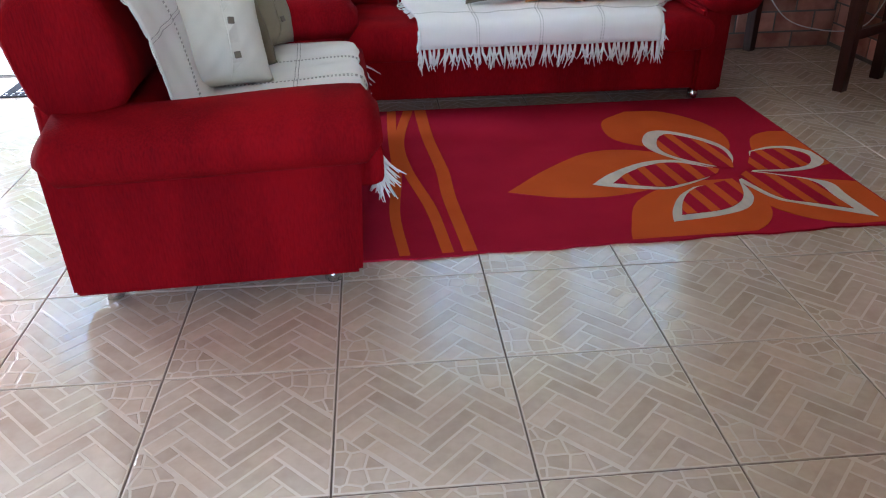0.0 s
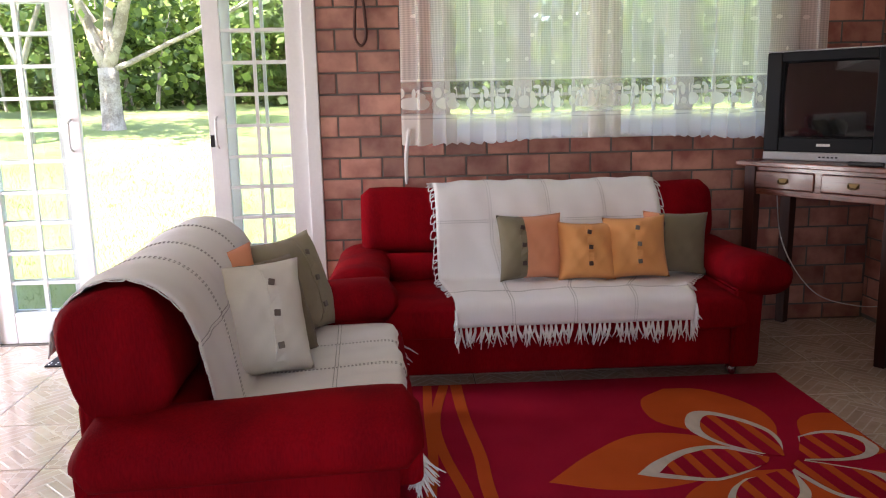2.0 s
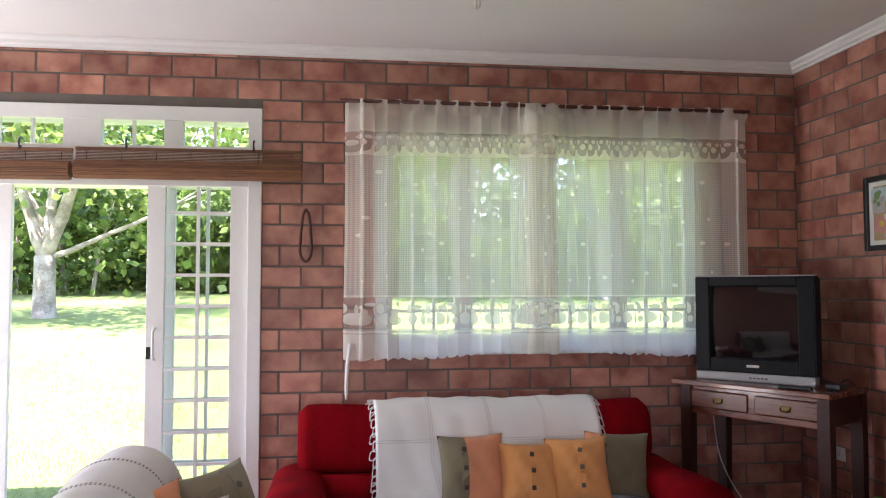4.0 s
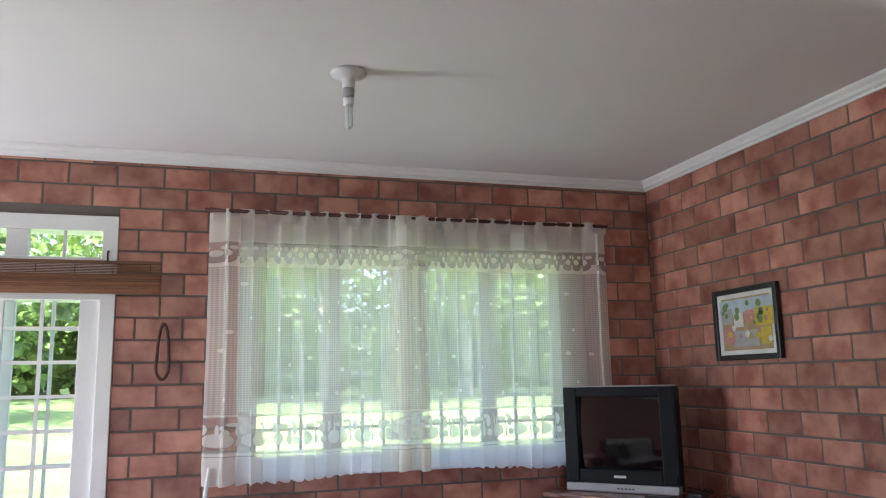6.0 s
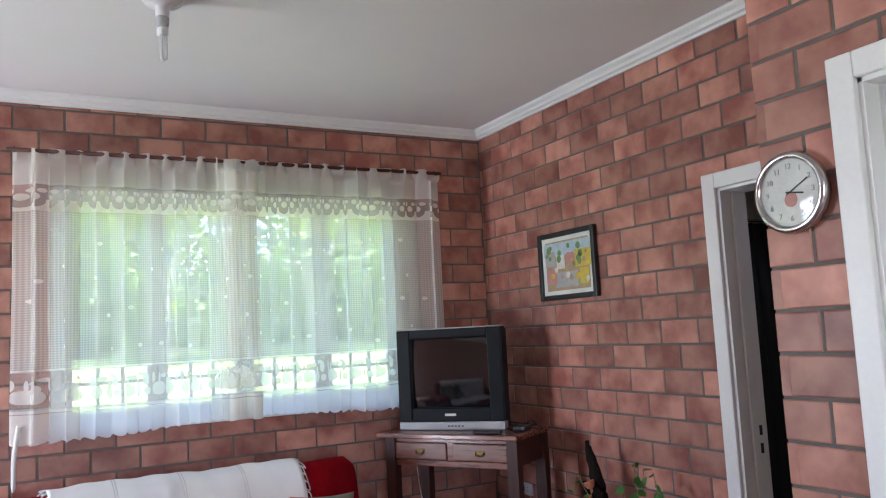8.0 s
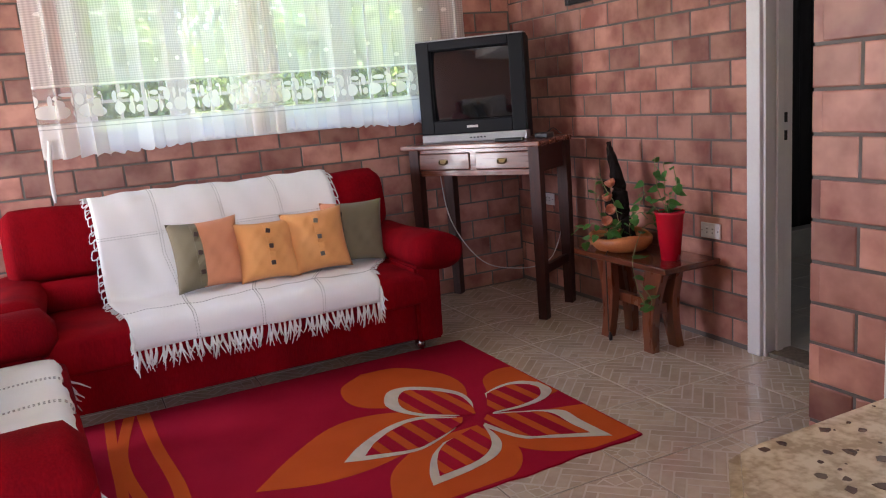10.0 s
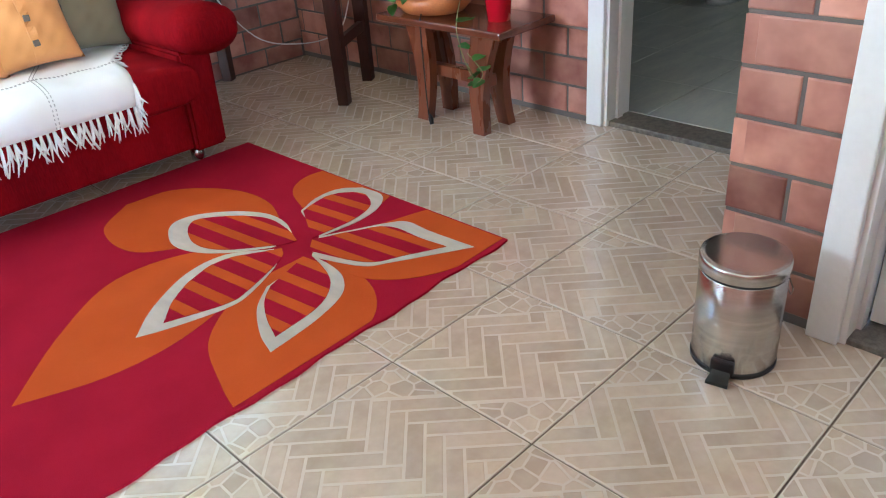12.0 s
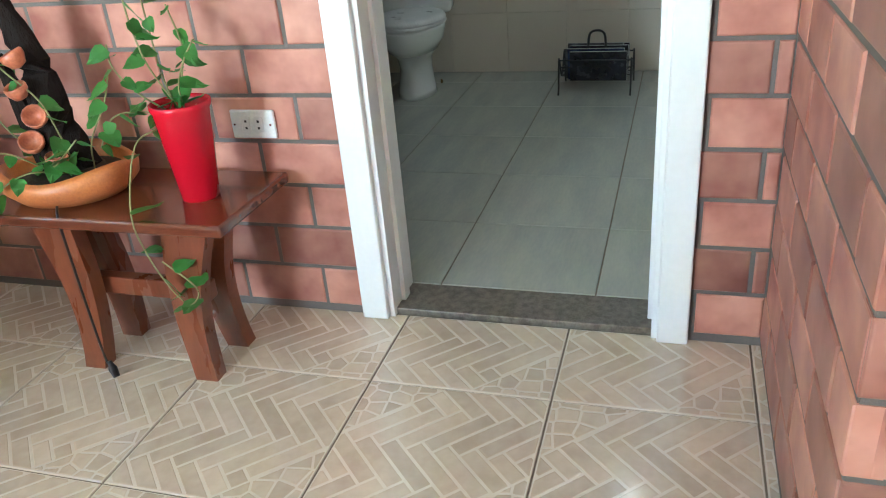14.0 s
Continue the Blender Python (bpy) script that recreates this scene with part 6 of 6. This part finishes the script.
def tree(x, y, h, r, seed, leaf, n, size, label, forks=None, spread=0.55, lean_=(0, 0), low=0.3):
    rnd = random.Random(seed)
    z = ground_z(x, y) - 0.1
    ob = thing("tree", Matrix.Translation((x, y, z)), label, "tree", "trees of the garden")
    bm, tips = bmesh.new(), []
    top = Vector((lean_[0] * h * 0.3, lean_[1] * h * 0.3, h * low))
    tube([(0, 0, 0), (0.01, 0, 0.12), top * 0.3, top * 0.65, top], [r * 1.45, r * 1.12, r, r * 0.95, r * 0.95], 12, bm)
    for d, k in forks or (((-0.4, 0.1, 0.9), 0.7), ((0.35, -0.1, 0.9), 0.75), ((0.0, 0.3, 0.95), 0.6)):
        grow(bm, top - Vector((0, 0, r * 0.3)), Vector(d).normalized(), r * k, h * 0.30, 3, rnd, tips)
    part("trunk", bm, TRUNK, ob, "pale lichen-covered trunk and limbs", True)
    rs = np.random.RandomState(seed)
    T_ = np.array([tuple(t) for t in tips])
    pts = T_[rs.randint(0, len(T_), n)] + rs.normal(scale=spread, size=(n, 3)) * np.array([1, 1, 0.7])
    scatter("crown", leaf, pts, size, seed, "green leaves", "", 0.7, 0.4, ob)
    return ob


tree(-6.45, 18.4, 8.6, 0.235, 5, LEAF_A, 4200, 0.22, "large old tree with a forked pale trunk on the lawn",
     (((-0.45, 0.05, 0.9), 0.62), ((0.3, -0.05, 0.95), 0.72), ((-0.08, 0.3, 0.95), 0.55), ((0.9, -0.1, 0.25), 0.3)), 0.8, (0.0, 0), 0.17)
tree(-7.05, 15.6, 5.0, 0.09, 11, LEAF_A, 2500, 0.2, "young tree standing on the lawn")
tree(-1.2, 27.0, 7.5, 0.2, 17, LEAF_A, 3000, 0.28, "tree at the edge of the wood", None, 0.9)
tree(3.5, 23.0, 6.5, 0.18, 23, LEAF_A, 3300, 0.28, "leafy tree behind the house window", None, 0.9)
tree(8.5, 25.0, 7.0, 0.2, 29, LEAF_A, 3300, 0.3, "leafy tree behind the house window", None, 1.0)
tree(-9.5, 27.0, 8.0, 0.2, 31, LEAF_A, 3000, 0.28, "tree at the edge of the wood", None, 1.0)
tree(-14.5, 24.0, 7.0, 0.18, 37, LEAF_A, 4500, 0.28, "tree at the edge of the wood", None, 0.9)

# the wood behind: clumps of leaves, sun and shade put into two colours, and thin stems
rs = np.random.RandomState(40)
centres = []
for k in range(700):
    x, y = rs.uniform(-34, 38), rs.uniform(29, 44)
    h = rs.uniform(0.2, 6.5 + 2.5 * math.sin(x * 0.45) + 1.5 * math.sin(x * 1.1 + 1)) if y > 32 else rs.uniform(0.2, 3.5)
    centres.append((x, y, ground_z(x, y) + h, rs.uniform(0.6, 1.5)))
C = np.array(centres)
idx = rs.randint(0, len(C), 130000)
pts = C[idx, :3] + rs.normal(size=(130000, 3)) * C[idx, 3:4] * np.array([0.75, 0.75, 0.5])
half = len(pts) * 3 // 5
scatter("wood_sunlit_leaves", LEAF_A, pts[:half], 0.33, 41, "leaves of the wood coloured as if sunlit", "wood")
scatter("wood_shaded_leaves", LEAF_B, pts[half:], 0.36, 42, "leaves of the wood coloured as if shaded", "wood")
bm = bmesh.new()
rnd = random.Random(43)
for k in range(90):
    x, y = rnd.uniform(-28, 30), rnd.uniform(29, 40)
    z = ground_z(x, y) - 0.1
    dx, dy = rnd.uniform(-0.8, 0.8), rnd.uniform(-0.5, 0.5)
    tube([(x, y, z), (x + dx * 0.3, y + dy * 0.3, z + 1.6), (x + dx, y + dy, z + rnd.uniform(3, 6))], [rnd.uniform(0.05, 0.13), 0.06, 0.02], 5, bm)
tagged(part("wood_stems", bm, TRUNK), "thin trunks of the wood", "wood", kind="stuff")
# undergrowth that closes the view below the crowns, its shade put into the leaf colour
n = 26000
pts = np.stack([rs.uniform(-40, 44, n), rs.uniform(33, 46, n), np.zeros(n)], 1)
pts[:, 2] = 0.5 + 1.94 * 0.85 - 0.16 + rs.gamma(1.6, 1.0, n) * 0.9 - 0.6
scatter("undergrowth", LEAF_B, pts, 0.4, 44, "undergrowth of the wood coloured as if shaded", "undergrowth")

# grass blades near the house
n = 60000
y = 5.75 + rs.gamma(1.5, 3.2, n)
x = rs.uniform(-1, 1, n) * (3.0 + (y - 5.7) * 0.75) - 1.6
pts = np.stack([x, y, np.zeros(n)], 1)
pts[:, 2] = [ground_z(a, b) - 0.01 for a, b in zip(x, y)]
r = np.random.RandomState(46)
hgt = r.uniform(0.02, 0.055, n)
wdt = 0.003 * (1 + (y - 5.7) * 0.06)
ang = r.uniform(0, 6.28, n)
dx, dy = np.cos(ang) * wdt, np.sin(ang) * wdt
lean_x, lean_y = r.normal(0, 0.02, n), r.normal(0, 0.02, n)
verts = np.stack([pts + np.stack([dx, dy, 0 * dx], 1), pts - np.stack([dx, dy, 0 * dx], 1), pts + np.stack([lean_x, lean_y, hgt], 1)], 1).reshape(-1, 3)
me = bpy.data.meshes.new("grass")
me.from_pydata(verts.tolist(), [], np.arange(n * 3).reshape(n, 3).tolist())
tagged(place("grass", me, BLADE), "short green grass blades of the lawn", "grass", kind="stuff")

# ---------- floor tiles ----------
TS, GX, GY = 0.45, 1.757, 1.796


def tile_mesh(name, w, h, seed, x_off, y_off):
    """A tile with rounded rims and, in low relief, diagonal herringbone stones with pebbles in two corners; cut to w x h."""
    rnd = random.Random(seed)
    g = 0.0022
    bm = bmesh.new()
    a0, a1, b0, b1 = x_off + g, x_off + w - g, y_off + g, y_off + h - g
    rings = [[(a0 + i, b0 + i, z), (a1 - i, b0 + i, z), (a1 - i, b1 - i, z), (a0 + i, b1 - i, z)] for i, z in ((0, -0.006), (0, -0.0015), (0.0015, 0.0))]
    loft(rings, True, True, bm)
    n_base = len(bm.faces)
    S = TS / 2
    cells = []
    # herringbone turned by 45 degrees
    LW, LL, q = 0.043, 0.172, math.sqrt(0.5)
    for k in range(-14, 15):
        for j in range(-8, 9):
            for kind in (0, 1):
                if kind == 0:
                    u0, v0, du, dv = k * LW + j * 2 * LL * 0.5 * 1.0, k * LW - j * LL, LL, LW
                else:
                    u0, v0, du, dv = k * LW + j * LL - LW * 0, k * LW - j * LL + LW, LW, LL
                poly = [(u0, v0), (u0 + du, v0), (u0 + du, v0 + dv), (u0, v0 + dv)]
                e = 0.0036
                poly = [(u0 + e, v0 + e), (u0 + du - e, v0 + e), (u0 + du - e, v0 + dv - e), (u0 + e, v0 + dv - e)]
                poly = [((u - v) * q, (u + v) * q) for u, v in poly]
                poly = clip(clip(poly, (q, q), 0.175), (-q, -q), 0.175)
                cells.append(poly)
    # pebbles: cells round jittered points
    for s in (1, -1):
        seeds = [(s * (S - 0.05 * i + rnd.uniform(-0.014, 0.014)), s * (S - 0.05 * j + rnd.uniform(-0.014, 0.014))) for i in range(-1, 6) for j in range(-1, 6)]
        for i, p in enumerate(seeds):
            poly = [(p[0] - 0.06, p[1] - 0.06), (p[0] + 0.06, p[1] - 0.06), (p[0] + 0.06, p[1] + 0.06), (p[0] - 0.06, p[1] + 0.06)]
            for j, o in enumerate(seeds):
                if i != j and poly:
                    n = (o[0] - p[0], o[1] - p[1])
                    ln = math.hypot(*n)
                    n = (n[0] / ln, n[1] / ln)
                    poly = clip(poly, n, n[0] * (p[0] + o[0]) / 2 + n[1] * (p[1] + o[1]) / 2 - 0.003)
            if poly:
                cells.append(clip(poly, (-s * q, -s * q), -0.181))
    for poly in cells:
        if not poly:
            continue
        poly = [(x + S, y + S) for x, y in poly]
        for n, d in (((1, 0), a1 - 0.004), ((-1, 0), -(a0 + 0.004)), ((0, 1), b1 - 0.004), ((0, -1), -(b0 + 0.004))):
            poly = clip(poly, n, d)
            if not poly:
                break
        if len(poly) < 3:
            continue
        area = abs(sum(p[0] * r_[1] - r_[0] * p[1] for p, r_ in zip(poly, poly[1:] + poly[:1]))) / 2
        if area < 6e-5:
            continue
        c = (sum(p[0] for p in poly) / len(poly), sum(p[1] for p in poly) / len(poly))
        dep = rnd.uniform(0.0003, 0.0007)
        k = max(0.0, 1 - 0.004 / math.sqrt(area))
        lo = [bm.verts.new((x, y, 0.0001)) for x, y in poly]
        hi = [bm.verts.new((c[0] + (x - c[0]) * k, c[1] + (y - c[1]) * k, dep)) for x, y in poly]
        for i in range(len(poly)):
            j = (i + 1) % len(poly)
            bm.faces.new((lo[i], lo[j], hi[j], hi[i])).material_index = 1
        bm.faces.new(hi).material_index = 1
    me = bpy.data.meshes.new(name)
    bm.to_mesh(me)
    bm.free()
    me.materials.append(GLAZE)
    me.materials.append(STONEY)
    return me


fulls = [tile_mesh("tile", TS, TS, 100 + k, 0, 0) for k in range(3)]
cuts = {}
rnd = random.Random(9)
x_edge, y_edge = RIGHT + 0.012, FRONT - 0.011
for i in range(-12, 4):
    for j in range(-12, 8):
        xa, ya = GX + TS * i, GY + TS * j
        xb, yb = min(xa + TS, x_edge), min(ya + TS, y_edge)
        xa2, ya2 = max(xa, LEFT), max(ya, BACK)
        if xb - xa2 < 0.02 or yb - ya2 < 0.02:
            continue
        if xa2 >= PILLAR_X + 0.02 and yb <= RETURN_Y + 0.01:
            continue
        whole = xb - xa2 > TS - 1e-6 and yb - ya2 > TS - 1e-6
        if whole:
            me = rnd.choice(fulls)
        else:
            key = (round(xb - xa2, 3), round(yb - ya2, 3), round(xa2 - xa, 3), round(ya2 - ya, 3))
            if key not in cuts:
                cuts[key] = tile_mesh("tile", xb - xa2, yb - ya2, 200 + len(cuts), xa2 - xa, ya2 - ya)
            me = cuts[key]
        turn = Matrix.Translation((TS, TS, 0)) @ Matrix.Rotation(math.pi, 4, "Z") if whole and rnd.random() < 0.5 else Matrix()
        place("tile", me, None, floor, m=Matrix.Translation((xa, ya, 0)) @ turn)

# bathroom tiles: floor and walls
BTS = 0.452


def flat_tile(name, w, h, t, material):
    bm = loft([[(x * (w / 2 - i), y * (h / 2 - i), z) for x, y in ((-1, -1), (1, -1), (1, 1), (-1, 1))] for i, z in ((0, 0), (0, t - 0.0015), (0.0015, t))])
    me = bpy.data.meshes.new(name)
    bmesh.ops.recalc_face_normals(bm, faces=bm.faces)
    bm.to_mesh(me)
    bm.free()
    me.materials.append(material)
    return me


bt = flat_tile("tile", BTS - 0.004, BTS - 0.004, 0.004, BATHTILE)
bt_cut = {}
for i in range(-1, 6):
    for j in range(-1, 6):
        xa, xb = max(3.1 + BTS * i, RIGHT + T + 0.002), min(3.1 + BTS * (i + 1), BX)
        ya, yb = max(2.193 + BTS * j, BY0), min(2.193 + BTS * (j + 1), BY1)
        if xb - xa < 0.02 or yb - ya < 0.02:
            continue
        key = (round(xb - xa, 3), round(yb - ya, 3))
        if key not in bt_cut:
            bt_cut[key] = flat_tile("tile", xb - xa - 0.004, yb - ya - 0.004, 0.004, BATHTILE)
        place("tile", bt_cut[key], None, bath_floor, m=Matrix.Translation(((xa + xb) / 2, (ya + yb) / 2, 0.0155)))
wall_b = bpy.data.objects["wall_bath_east"]
wt = flat_tile("tile", 0.326, 0.326, 0.006, BATHWALL)
for i in range(7):
    for j in range(4):
        place("tile", wt, None, wall_b, m=Matrix.Translation((BX - 0.0005, BY0 + 0.165 + 0.33 * i, 0.02 + 0.165 + 0.33 * j)) @ Matrix.Rotation(radians(-90), 4, "Y"))

# ---------- bricks ----------
facing_south = lambda u, z: Matrix.Translation((u, FRONT, z))
facing_west = lambda u, z: Matrix.Translation((RIGHT, u, z)) @ Matrix.Rotation(radians(-90), 4, "Z")
lay_bricks(wall_front, front_holes, LEFT, RIGHT, TOP, facing_south, -0.174, lambda u, z: abs(u - 1.0) + 0.3 * abs(z - 1.6), 0.098)
casing_hole = [(BDOOR[0] - 0.071, BDOOR[1] + 0.071, -1, BDOOR[3] + 0.067)]
lay_bricks(wall_right, casing_hole, RETURN_Y, FRONT, TOP, facing_west, 2.937, lambda u, z: abs(u - 3.0) + abs(z - 0.8), 0.02)
lay_bricks(wall_return, [], PILLAR_X + 0.002, RIGHT, TOP, lambda u, z: Matrix.Translation((u, RETURN_Y, z)) @ Matrix.Rotation(math.pi, 4, "Z"), 2.06, lambda u, z: abs(z - 0.5), 0.024)
kitchen_hole = [(KDOOR[0] - 0.071, KDOOR[1] + 0.071, -1, KDOOR[3] + 0.067)]
lay_bricks(wall_kitchen, kitchen_hole, BACK, RETURN_Y - 0.002, DROP - 0.03, lambda u, z: Matrix.Translation((PILLAR_X, u, z)) @ Matrix.Rotation(radians(-90), 4, "Z"), 1.625, lambda u, z: abs(u - 1.6), 0.024)
